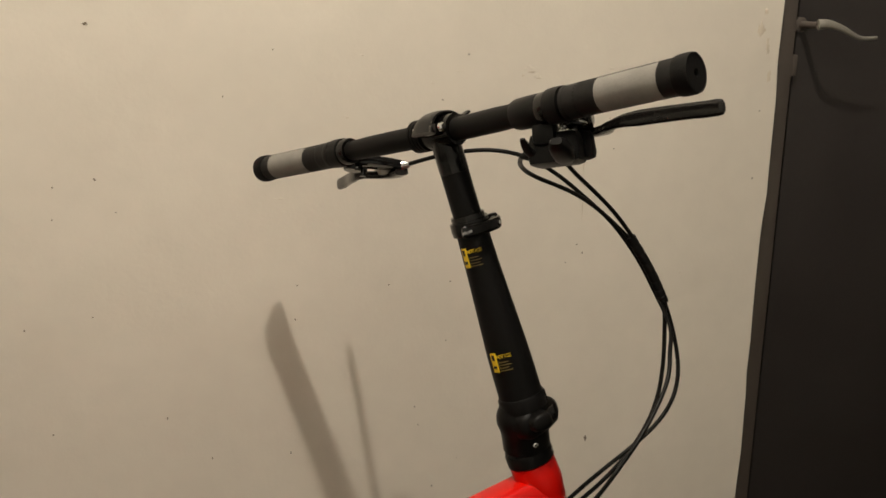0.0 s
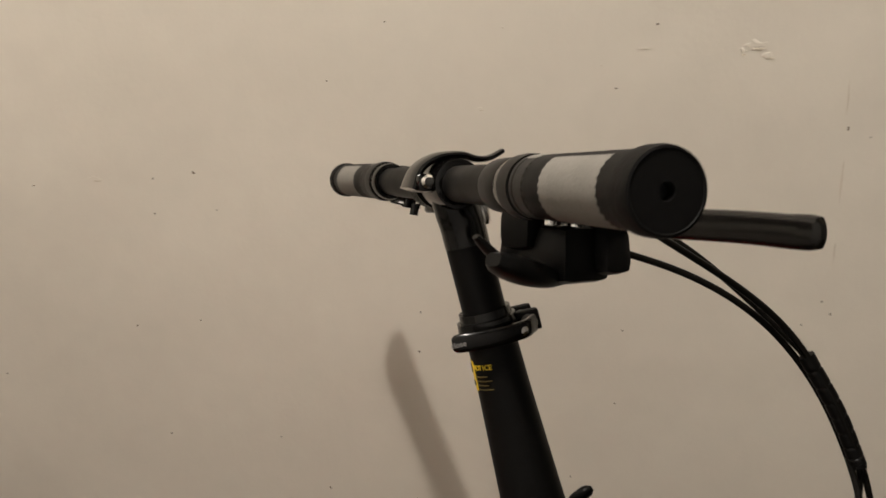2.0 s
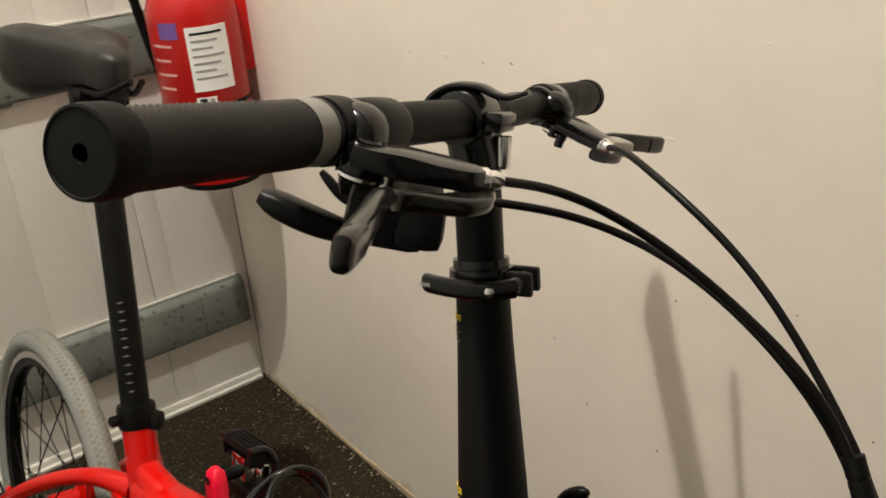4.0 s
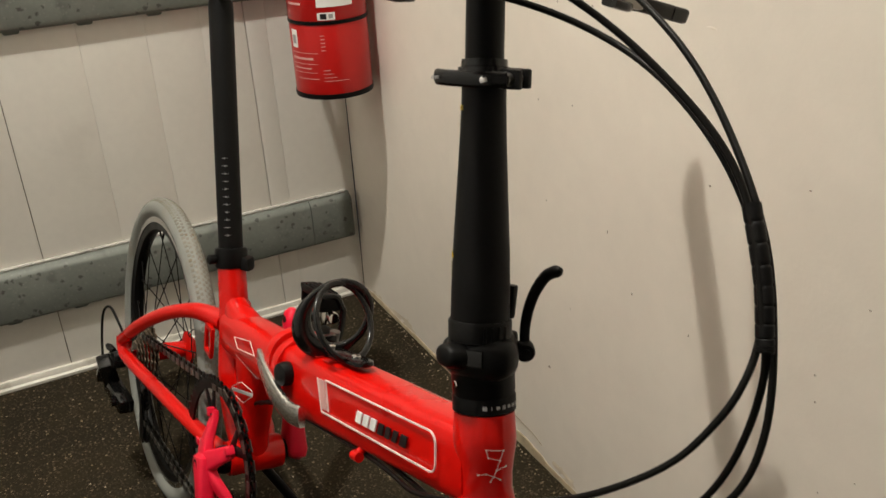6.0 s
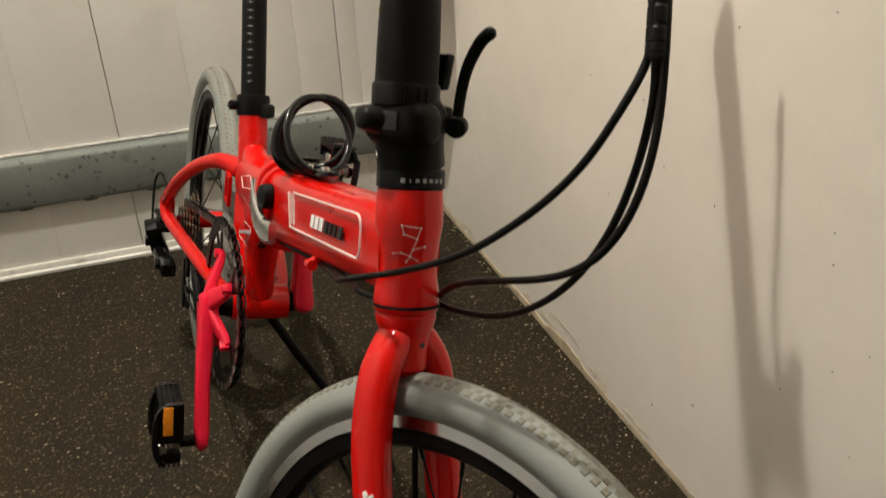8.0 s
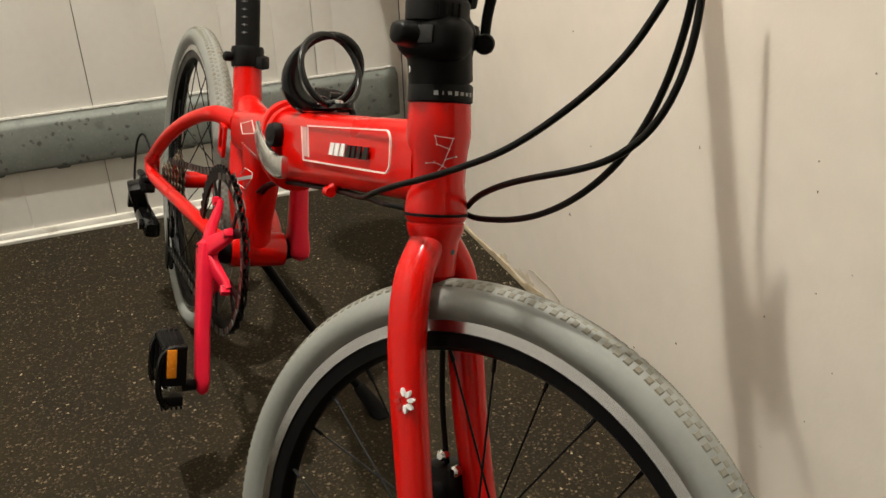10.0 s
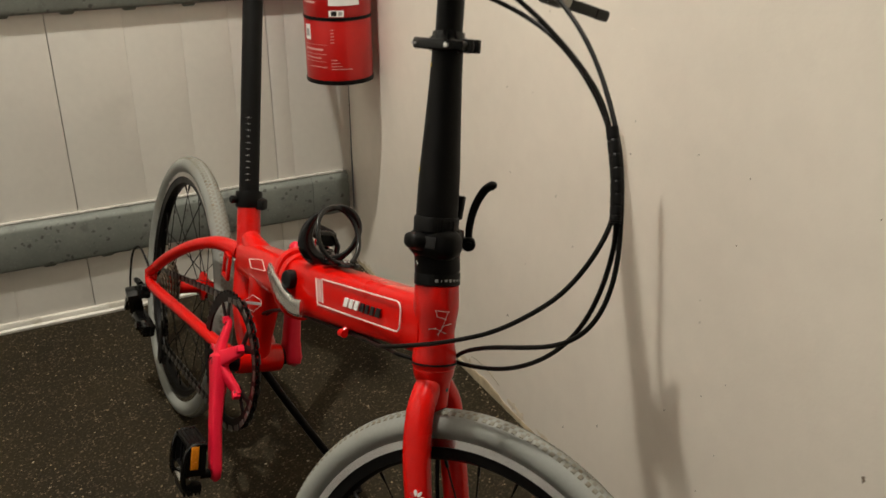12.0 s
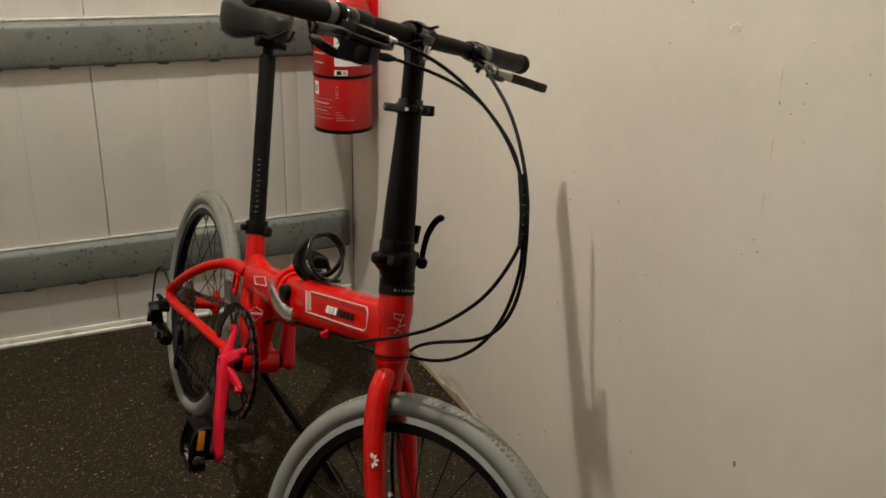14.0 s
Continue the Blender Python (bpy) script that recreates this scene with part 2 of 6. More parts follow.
def sweep(bm, path, radius, seg=14, wide=1.0, power=2.0, side=None, cap=True):
    """A tube along path. radius: one or one for each point; wide: the ratio across side; power above 2 squares the section."""
    path = [Vector(p) for p in path]
    n = len(path)
    radii = [radius] * n if isinstance(radius, (int, float)) else list(radius)
    wides = [wide] * n if isinstance(wide, (int, float)) else list(wide)
    ref = Vector(side) if side else None
    rings = []
    for i, p in enumerate(path):
        t = (path[min(i + 1, n - 1)] - path[max(i - 1, 0)]).normalized()
        if ref is None:
            ref = t.orthogonal()
        s = (ref - t * ref.dot(t)).normalized()
        if not side:
            ref = s
        u = t.cross(s)
        ring = []
        for k in range(seg):
            a = 2 * math.pi * k / seg
            c, d = math.cos(a), math.sin(a)
            c, d = math.copysign(abs(c) ** (2 / power), c), math.copysign(abs(d) ** (2 / power), d)
            ring.append(bm.verts.new(p + s * c * radii[i] * wides[i] + u * d * radii[i]))
        rings.append(ring)
    for a, b in zip(rings, rings[1:]):
        for k in range(seg):
            bm.faces.new((a[k], a[(k + 1) % seg], b[(k + 1) % seg], b[k]))
    if cap:
        bm.faces.new(rings[0])
        bm.faces.new(rings[-1])
    return bm


def lathe(bm, profile, start, axis, seg=32, closed=False):
    """Turns (radius, distance along axis) rows round an axis through start."""
    start, axis = Vector(start), Vector(axis).normalized()
    s = axis.orthogonal().normalized()
    u = axis.cross(s)
    rings = []
    for r, h in profile:
        c = start + axis * h
        rings.append([bm.verts.new(c + (s * math.cos(2 * math.pi * k / seg) + u * math.sin(2 * math.pi * k / seg)) * max(r, 0.0002)) for k in range(seg)])
    pairs = list(zip(rings, rings[1:])) + ([(rings[-1], rings[0])] if closed else [])
    for a, b in pairs:
        for k in range(seg):
            bm.faces.new((a[k], a[(k + 1) % seg], b[(k + 1) % seg], b[k]))
    if not closed:
        bm.faces.new(rings[0])
        bm.faces.new(rings[-1])
    return bm


def merge(bm, other, at):
    """Adds a bmesh to another, moved by at."""
    me = bpy.data.meshes.new("part")
    bmesh.ops.transform(other, matrix=at if isinstance(at, Matrix) else Matrix.Translation(at), verts=other.verts[:])
    other.to_mesh(me)
    other.free()
    bm.from_mesh(me)
    bpy.data.meshes.remove(me)
    return bm


def box(bm, size, at=Matrix(), bevel=0.0, taper=1.0):
    """A block with rounded edges, its centre at the pose; taper: the width of its top."""
    b = bmesh.new()
    for v in bmesh.ops.create_cube(b, size=1.0)["verts"]:
        k = taper if v.co.z > 0 else 1.0
        v.co = Vector((v.co.x * size[0] * k, v.co.y * size[1] * k, v.co.z * size[2]))
    if bevel:
        bmesh.ops.bevel(b, geom=b.edges[:], offset=bevel, segments=2, affect="EDGES", profile=0.6)
    return merge(bm, b, at)


def plate(bm, outline, thick, at=Matrix(), bevel=0.0):
    """A plate of that thickness from a 2D outline, in the pose's xy plane, its middle at z = 0."""
    b = bmesh.new()
    low = [b.verts.new(Vector((x, y, -thick / 2))) for x, y in outline]
    high = [b.verts.new(Vector((x, y, thick / 2))) for x, y in outline]
    n = len(outline)
    fs = [b.faces.new(low), b.faces.new(high)]
    for k in range(n):
        b.faces.new((low[k], low[(k + 1) % n], high[(k + 1) % n], high[k]))
    if bevel:
        bmesh.ops.bevel(b, geom=list({e for f in fs for e in f.edges}), offset=bevel, segments=2, affect="EDGES", profile=0.6)
    return merge(bm, b, at)


def rounded(w, h, r, n=5):
    """The outline of a rounded rectangle."""
    out = []
    for cx, cy, a0 in ((w / 2 - r, h / 2 - r, 0), (-w / 2 + r, h / 2 - r, 90), (-w / 2 + r, -h / 2 + r, 180), (w / 2 - r, -h / 2 + r, 270)):
        for k in range(n + 1):
            a = radians(a0 + 90 * k / n)
            out.append((cx + r * math.cos(a), cy + r * math.sin(a)))
    return out


def axes(origin, x, y, z):
    """The pose with these axes."""
    m = Matrix.Identity(4)
    for i, v in enumerate((x, y, z)):
        v = Vector(v).normalized()
        for j in range(3):
            m[j][i] = v[j]
    m.translation = Vector(origin)
    return m


def transform(bm, m):
    bmesh.ops.transform(bm, matrix=m, verts=bm.verts[:])
    return bm


def words(name, text, size, at, mat, parent, depth=0.0002):
    """Printed letters, as a mesh."""
    cu = bpy.data.curves.new(name, "FONT")
    cu.body, cu.size, cu.extrude, cu.align_x, cu.align_y = text, size, depth, "CENTER", "CENTER"
    cu.resolution_u = 3
    tmp = new(name + "_curve", cu)
    dg = bpy.context.evaluated_depsgraph_get()
    me = bpy.data.meshes.new_from_object(tmp.evaluated_get(dg))
    bpy.data.objects.remove(tmp)
    me.transform(at)
    me.materials.clear()
    me.materials.append(mat)
    ob = new(name, me)
    ob.parent = parent
    return ob


# ---- the room ----
WALL_Y, BACK_X, FRONT_X, OPEN_Y, TOP_Z = 0.48, -1.32, 4.20, -1.70, 3.16
DOOR_L, DOOR_R, DOOR_T = 0.628, 1.52, 2.06

floor = part("floor", box(bm_new(), (FRONT_X - BACK_X + 0.3, WALL_Y - OPEN_Y + 0.3, 0.06), ((FRONT_X + BACK_X) / 2, (WALL_Y + OPEN_Y) / 2, -0.03)), FLOOR, None, "dark brown speckled rubber floor", kind="structure", category="floor")
# unseen ceiling, added to close the room and bounce the lamp's light
ceiling = part("ceiling", box(bm_new(), (FRONT_X - BACK_X + 0.3, WALL_Y - OPEN_Y + 0.3, 0.08), ((FRONT_X + BACK_X) / 2, (WALL_Y + OPEN_Y) / 2, TOP_Z + 0.04)), CEILING, None, "unseen plain ceiling added to close the room and bounce light", kind="structure", category="ceiling")


def plaster_wall():
    """The uneven plastered wall, with the doorway through it; its edge by the door is ragged."""
    bm = bm_new()
    rng = random.Random(4)
    zs = [TOP_Z * k / 60 for k in range(61)]
    edge = [DOOR_L + rng.uniform(-0.0030, 0.0022) for k in range(61)]
    xs = [BACK_X + (DOOR_L - BACK_X) * k / 40 for k in range(40)]
    grid = []
    for k, z in enumerate(zs):
        row = []
        for x in xs + [edge[k]]:
            bulge = 0.004 * noise.noise((x * 2.1, z * 2.3, 0.5))
            row.append(bm.verts.new((x, WALL_Y + bulge, z)))
        row.append(bm.verts.new((edge[k] + 0.002, WALL_Y + 0.012, z)))
        row.append(bm.verts.new((DOOR_L + 0.004, WALL_Y + 0.12, z)))
        row.append(bm.verts.new((BACK_X, WALL_Y + 0.12, z)))
        grid.append(row)
    n = len(grid[0])
    for a, b in zip(grid, grid[1:]):
        for i in range(n):
            bm.faces.new((a[i], a[(i + 1) % n], b[(i + 1) % n], b[i]))
    bm.faces.new(grid[0]), bm.faces.new(grid[-1])
    box(bm, (DOOR_R - DOOR_L - 0.004, 0.12, TOP_Z - DOOR_T), ((DOOR_L + DOOR_R) / 2, WALL_Y + 0.06, (DOOR_T + TOP_Z) / 2))
    box(bm, (FRONT_X - DOOR_R, 0.12, TOP_Z), ((DOOR_R + FRONT_X) / 2, WALL_Y + 0.06, TOP_Z / 2))
    return part("wall_plastered", bm, PLASTER, None, "uneven cream-painted plaster wall with chips and specks", 50, "structure", "wall")


wall_side = plaster_wall()
# two unseen walls, added to close the room and bounce fill light
part("unseen_wall_opposite", box(bm_new(), (FRONT_X - BACK_X + 0.3, 0.12, TOP_Z), ((FRONT_X + BACK_X) / 2, OPEN_Y - 0.06, TOP_Z / 2)), UNSEEN_WALL, None, "unseen plain wall added to close the room and bounce light", kind="structure", category="wall")
part("unseen_wall_front", box(bm_new(), (0.12, WALL_Y - OPEN_Y - 0.01, TOP_Z), (FRONT_X + 0.06, (WALL_Y + OPEN_Y) / 2, TOP_Z / 2)), UNSEEN_WALL, None, "unseen plain wall added to close the room and bounce light", kind="structure", category="wall")


def flake(name, x, z, w, h, mat, seed, lift=0.0012):
    """A small irregular chip or speck on the plaster."""
    rng = random.Random(seed)
    bm = bm_new()
    y = WALL_Y + 0.004 * noise.noise((x * 2.1, z * 2.3, 0.5)) - lift
    n = 15
    rim, top = [], []
    for k in range(n):
        a = 2 * math.pi * k / n
        r = rng.uniform(0.35, 1.1)
        rim.append(bm.verts.new((x + w / 2 * r * math.cos(a), y + 2.5 * lift, z + h / 2 * r * math.sin(a))))
        top.append(bm.verts.new((x + w / 2 * r * 0.75 * math.cos(a), y, z + h / 2 * r * 0.75 * math.sin(a))))
    for k in range(n):
        bm.faces.new((rim[k], rim[(k + 1) % n], top[(k + 1) % n], top[k]))
    bm.faces.new(top)
    return part(name, bm, mat, wall_side)


SPECKS = ((-0.159, 0.654, 0.006, 0.005), (-0.154, 0.706, 0.004, 0.004), (-0.018, 0.694, 0.006, 0.004), (-0.175, 0.441, 0.004, 0.010), (-0.403, 1.074, 0.012, 0.008), (-0.432, 0.687, 0.004, 0.004), (-0.29, 0.45, 0.004, 0.010), (0.293, 0.921, 0.004, 0.009), (0.331, 0.953, 0.006, 0.005),
          (0.333, 0.928, 0.005, 0.003), (0.315, 0.912, 0.004, 0.003), (0.342, 0.881, 0.006, 0.003), (0.419, 0.979, 0.005, 0.004), (0.286, 0.732, 0.005, 0.005), (0.296, 0.718, 0.004, 0.007), (0.268, 0.704, 0.003, 0.005), (0.066, 0.965, 0.007, 0.003), (0.105, 1.028, 0.006, 0.005),
          (0.020, 0.490, 0.005, 0.007), (0.025, 0.458, 0.004, 0.006), (0.089, 0.390, 0.004, 0.003), (0.047, 0.347, 0.006, 0.004), (-0.023, 0.280, 0.004, 0.005), (-0.50, 0.52, 0.005, 0.004), (-0.72, 0.60, 0.004, 0.005), (-0.62, 0.86, 0.006, 0.003), (0.60, 0.93, 0.005, 0.004), (0.598, 0.82, 0.004, 0.006))
OLD_SPECKS = ((-0.519, 0.677, 0.005, 0.006), (-0.348, 0.523, 0.004, 0.010), (-0.468, 0.826, 0.005, 0.004), (-0.463, 0.869, 0.005, 0.005), (-0.411, 0.876, 0.009, 0.008), (-0.389, 0.831, 0.004, 0.004), (-0.172, 1.039, 0.005, 0.004), (-0.241, 0.979, 0.004, 0.007),
              (0.317, 0.390, 0.010, 0.020), (0.063, 0.187, 0.006, 0.004), (-0.181, 0.150, 0.007, 0.008), (0.088, 0.269, 0.004, 0.004), (-0.280, 0.085, 0.008, 0.007), (0.071, 0.595, 0.005, 0.004), (0.078, 0.690, 0.005, 0.004), (-0.434, 0.358, 0.004, 0.004), (-0.490, 0.221, 0.012, 0.008))
for i, (x, z, w, h) in enumerate(SPECKS + OLD_SPECKS):
    flake("speck", x, z, w * 0.75, h * 0.75, SPECK, 10 + i, 0.0005)
# smudges by the door, pale nicks, and the long thin scratch
for i, (x, z, w, h) in enumerate(((0.590, 1.057, 0.020, 0.040), (0.604, 1.030, 0.012, 0.034), (0.612, 0.985, 0.010, 0.030), (0.596, 1.085, 0.014, 0.016), (0.29, 0.95, 0.0022, 0.05), (0.2925, 0.865, 0.0026, 0.06), (0.293, 0.79, 0.0018, 0.05))):
    flake("smudge", x, z, w, h, SMUDGE_AND_CHIP_SHADE, 70 + i, 0.0003)
CHIPS = ((0.200, 1.006, 0.030, 0.012), (0.212, 0.995, 0.018, 0.008), (0.188, 1.000, 0.010, 0.010), (0.331, 1.004, 0.016, 0.004), (0.393, 0.928, 0.014, 0.004), (0.09, 1.005, 0.020, 0.003), (0.05, 0.99, 0.006, 0.004), (-0.05, 1.03, 0.010, 0.003), (-0.538, 0.869, 0.028, 0.008), (0.475, 0.670, 0.016, 0.004), (0.548, 0.459, 0.018, 0.004), (-0.075, 0.946, 0.010, 0.005), (-0.174, 0.836, 0.016, 0.003), (0.002, 0.109, 0.010, 0.008))
# each chip has a darker flake below, its shaded lower edge put in colour
for i, (x, z, w, h) in enumerate(CHIPS):
    flake("chip_and_shade", x, z, w, h, PLASTER, 40 + i, 0.0003)
    flake("chip_and_shade", x + w * 0.1, z - h * 0.4, w * 0.7, h * 0.35, SMUDGE_AND_CHIP_SHADE, 140 + i, 0.0004)
# brownish dirt splashed on the foot of the wall
dirt = random.Random(31)
for i in range(16):
    flake("stain", dirt.uniform(-1.26, -0.30), dirt.uniform(0.010, 0.024), dirt.uniform(0.05, 0.13), dirt.uniform(0.014, 0.034), STAIN, 300 + i, 0.0002)
# the hairline crack over the broken foot of the wall
part("crack", sweep(bm_new(), spline([(-0.634, WALL_Y - 0.001, 0.047), (-0.610, WALL_Y - 0.001, 0.053), (-0.570, WALL_Y - 0.001, 0.0515), (-0.540, WALL_Y - 0.001, 0.050), (-0.512, WALL_Y - 0.001, 0.042)], 5), 0.0006, 6), CEMENT, wall_side)


def crumbled_edge():
    """The rough line of broken plaster and dirt where the wall meets the floor."""
    bm = bm_new()
    rng = random.Random(9)
    n = 150
    rows = []
    for k in range(n + 1):
        x = BACK_X + 0.02 + (DOOR_L - BACK_X - 0.02) * k / n
        h = 0.0085 + 0.006 * noise.noise((x * 6, 0, 2)) + rng.uniform(0, 0.003) + 0.014 * max(0.0, 1 - ((x + 0.572) / 0.085) ** 2)
        d = 0.0014 + 0.001 * noise.noise((x * 9, 3, 2)) + rng.uniform(0, 0.0008)
        rows.append([bm.verts.new(p) for p in ((x, WALL_Y + 0.008, h + 0.004), (x, WALL_Y - d * 0.35, h), (x, WALL_Y - d, 0.006), (x, WALL_Y - d, -0.004), (x, WALL_Y + 0.008, -0.004))])
    for a, b in zip(rows, rows[1:]):
        for i in range(5):
            bm.faces.new((a[i], a[(i + 1) % 5], b[(i + 1) % 5], b[i]))
    bm.faces.new(rows[0]), bm.faces.new(rows[-1])
    return part("trim_crumbled_plaster", bm, CEMENT, None, "crumbling plaster edge along the floor", 20, "structure", "trim")


crumbled_edge()


def debris():
    """Crumbs of plaster and dust lying along the foot of the wall."""
    rng = random.Random(21)
    bm = bm_new()
    for k in range(130):
        x, y = rng.uniform(BACK_X + 0.05, DOOR_L), WALL_Y - 0.006 - abs(rng.gauss(0, 0.010))
        r = rng.uniform(0.0005, 0.0016)
        box(bm, (r * 2, r * rng.uniform(1, 2), r * 1.2), pose(x, y, r * 0.5, rng.uniform(-20, 20), 0, rng.uniform(0, 180)))
    tagged(part("plaster_crumbs", bm, CEMENT, None, "small pale plaster crumbs scattered along the wall foot"), category="debris", kind="stuff")


debris()


def board_wall():
    """White painted boards side by side, with narrow joints."""
    back = part("wall_back", box(bm_new(), (0.10, WALL_Y - OPEN_Y, TOP_Z), (BACK_X - 0.066, (WALL_Y + OPEN_Y) / 2, TOP_Z / 2)), SPECK, None, "white painted board wall with narrow vertical joints", kind="structure", category="wall")
    joints = (OPEN_Y, -1.45, -1.20, -0.95, -0.72, -0.54, -0.40, -0.225, -0.062, 0.067, 0.180, 0.272, 0.318, WALL_Y)
    wide = (-0.225, 0.272)
    for a, b in zip(joints, joints[1:]):
        ga = 0.0008 if a in wide else 0.0001
        gb = 0.0008 if b in wide else 0.0001
        part("board", box(bm_new(), (0.016, b - a - ga - gb, TOP_Z - 0.004), (BACK_X - 0.008, (a + ga + b - gb) / 2, TOP_Z / 2), 0.0008), BOARD, back)
    return back


board_wall()


def base_trim():
    bm = bm_new()
    prof = ((0, -0.003), (0.013, -0.003), (0.014, 0.006), (0.011, 0.009), (0.0085, 0.010), (0.0078, 0.019), (0.006, 0.022), (0, 0.023))
    rows = []
    n = 40
    for k in range(n + 1):
        y = OPEN_Y + (WALL_Y - 0.012 - OPEN_Y) * k / n
        w = 0.0015 * noise.noise((y * 5, 1, 1))
        rows.append([bm.verts.new((BACK_X + x + w, y, z + w * 0.5)) for x, z in prof])
    m = len(prof)
    for a, b in zip(rows, rows[1:]):
        for i in range(m):
            bm.faces.new((a[i], a[(i + 1) % m], b[(i + 1) % m], b[i]))
    bm.faces.new(rows[0]), bm.faces.new(rows[-1])
    part("baseboard", bm, BASE_TRIM, None, "white painted baseboard with a dirty lower lip", 30, "structure", "baseboard")


base_trim()


def wall_rail(z0, z1, cuts, label):
    """A bent steel impact rail on the boards, with a rolled lower lip and spacers under it."""
    rail = tagged(new("wall_rail"), label, "wall rail", "rails on the board wall")
    for a, b in zip(cuts, cuts[1:]):
        bm = bm_new()
        prof = ((0.000, z1 + 0.002), (0.006, z1 + 0.001), (0.020, z1 - 0.010), (0.0225, z1 - 0.016), (0.0235, z0 + 0.014), (0.021, z0 + 0.006), (0.012, z0), (0.000, z0 + 0.001))
        rows = []
        n = max(3, int((b - a) / 0.06))
        for k in range(n + 1):
            y = a + 0.0006 + (b - a - 0.0012) * k / n
            w = 0.0012 * noise.noise((y * 6, z0, 1))
            rows.append([bm.verts.new((BACK_X + 0.0005 + x + (w if x else 0), y, z)) for x, z in prof])
        m = len(prof)
        for p, q in zip(rows, rows[1:]):
            for i in range(m):
                bm.faces.new((p[i], p[(i + 1) % m], q[(i + 1) % m], q[i]))
        bm.faces.new(rows[0]), bm.faces.new(rows[-1])
        part("rail_length", bm, STEEL_RAIL, rail)
    lip = bm_new()
    sweep(lip, [(BACK_X + 0.004, cuts[0], z1 + 0.004), (BACK_X + 0.004, cuts[-1] - 0.01, z1 + 0.004)], 0.0042, 8)
    part("sealant_bead", lip, BEAD, rail, "painted sealant bead along the top edge")
    y = 0.09
    while y > cuts[0] + 0.05:
        part("spacer", plate(bm_new(), rounded(0.030, 0.010, 0.004), 0.008, axes((BACK_X + 0.0046, y, z0 - 0.001), (0, 1, 0), (0, 0, 1), (1, 0, 0)), 0.002), STEEL_RAIL, rail)
        y -= 0.133
    return rail


wall_rail(0.159, 0.272, (OPEN_Y + 0.01, -0.60, 0.358, 0.462), "scuffed grey galvanised steel rail near the floor")
wall_rail(0.745, 0.857, (OPEN_Y + 0.01, -0.80, 0.462), "scuffed grey galvanised steel rail on white boards")


def door():
    frame_ob = tagged(new("door_1"), "closed dark grey-brown painted metal door with silver lever", "door", kind="structure")
    bm = bm_new()
    for x0, x1 in ((DOOR_L + 0.004, DOOR_L + 0.036), (DOOR_R - 0.036, DOOR_R - 0.004)):
        box(bm, (x1 - x0, 0.10, DOOR_T), ((x0 + x1) / 2, WALL_Y + 0.062, DOOR_T / 2), 0.003)
    box(bm, (DOOR_R - DOOR_L - 0.074, 0.10, 0.034), ((DOOR_L + DOOR_R) / 2, WALL_Y + 0.062, DOOR_T - 0.019), 0.003)
    part("door_frame", bm, DOOR_FRAME, frame_ob, "dark brown painted steel frame")
    x0, x1 = DOOR_L + 0.046, DOOR_R - 0.046
    part("door_leaf", box(bm_new(), (x1 - x0, 0.045, DOOR_T - 0.05), ((x0 + x1) / 2, WALL_Y + 0.045, DOOR_T / 2 - 0.012), 0.004), DOOR_PAINT, frame_ob)
    # black sheet added behind the leaf, so the gap round it looks shaded
    part("dark_gap_backing", box(bm_new(), (DOOR_R - DOOR_L - 0.08, 0.02, DOOR_T - 0.04), ((x0 + x1) / 2, WALL_Y + 0.085, DOOR_T / 2 - 0.018)), BLACK_INK_AND_GAPS, frame_ob)
    part("strike_plate", box(bm_new(), (0.014, 0.006, 0.034), (DOOR_L + 0.039, WALL_Y + 0.016, 1.000), 0.002), DOOR_FRAME, frame_ob)
    hx, hz = x0 + 0.004, 1.064
    bm = bm_new()
    lathe(bm, ((0.012, 0), (0.012, 0.004), (0.006, 0.006), (0.0055, 0.045)), (hx, WALL_Y + 0.0225, hz), (0, -1, 0), 28)
    part("rosette", bm, DOOR_FRAME, frame_ob)
    bm = bm_new()
    path = spline([(hx - 0.004, WALL_Y - 0.026, hz + 0.001), (hx + 0.012, WALL_Y - 0.031, hz + 0.002), (hx + 0.04, WALL_Y - 0.032, hz - 0.006), (hx + 0.075, WALL_Y - 0.030, hz - 0.020), (hx + 0.110, WALL_Y - 0.028, hz - 0.020)], 6)
    n = len(path)
    sweep(bm, path, [0.0030 + 0.0060 * (1 - k / n) ** 1.6 for k in range(n)], 14, 0.6, side=(0, 1, 0))
    part("door_handle", bm, DULL_METAL, frame_ob, "curved brushed silver lever handle")


door()


def ceiling_lamp():
    ob = tagged(new("ceiling_lamp"), "round lit ceiling lamp with an opal glass", "ceiling lamp")
    bm = bm_new()
    lathe(bm, ((0.13, 0.0), (0.13, 0.025), (0.118, 0.03), (0.118, 0.0)), (LAMP.x, LAMP.y, TOP_Z - 0.031), (0, 0, 1), 40, True)
    part("lamp_base", bm, BASE_TRIM, ob)
    bm = bm_new()
    lathe(bm, ((0.112, 0.0), (0.112, 0.008), (0.0, 0.008)), (LAMP.x, LAMP.y, TOP_Z - 0.018), (0, 0, 1), 40)
    part("diffuser", bm, LAMP_GLASS, ob)


ceiling_lamp()


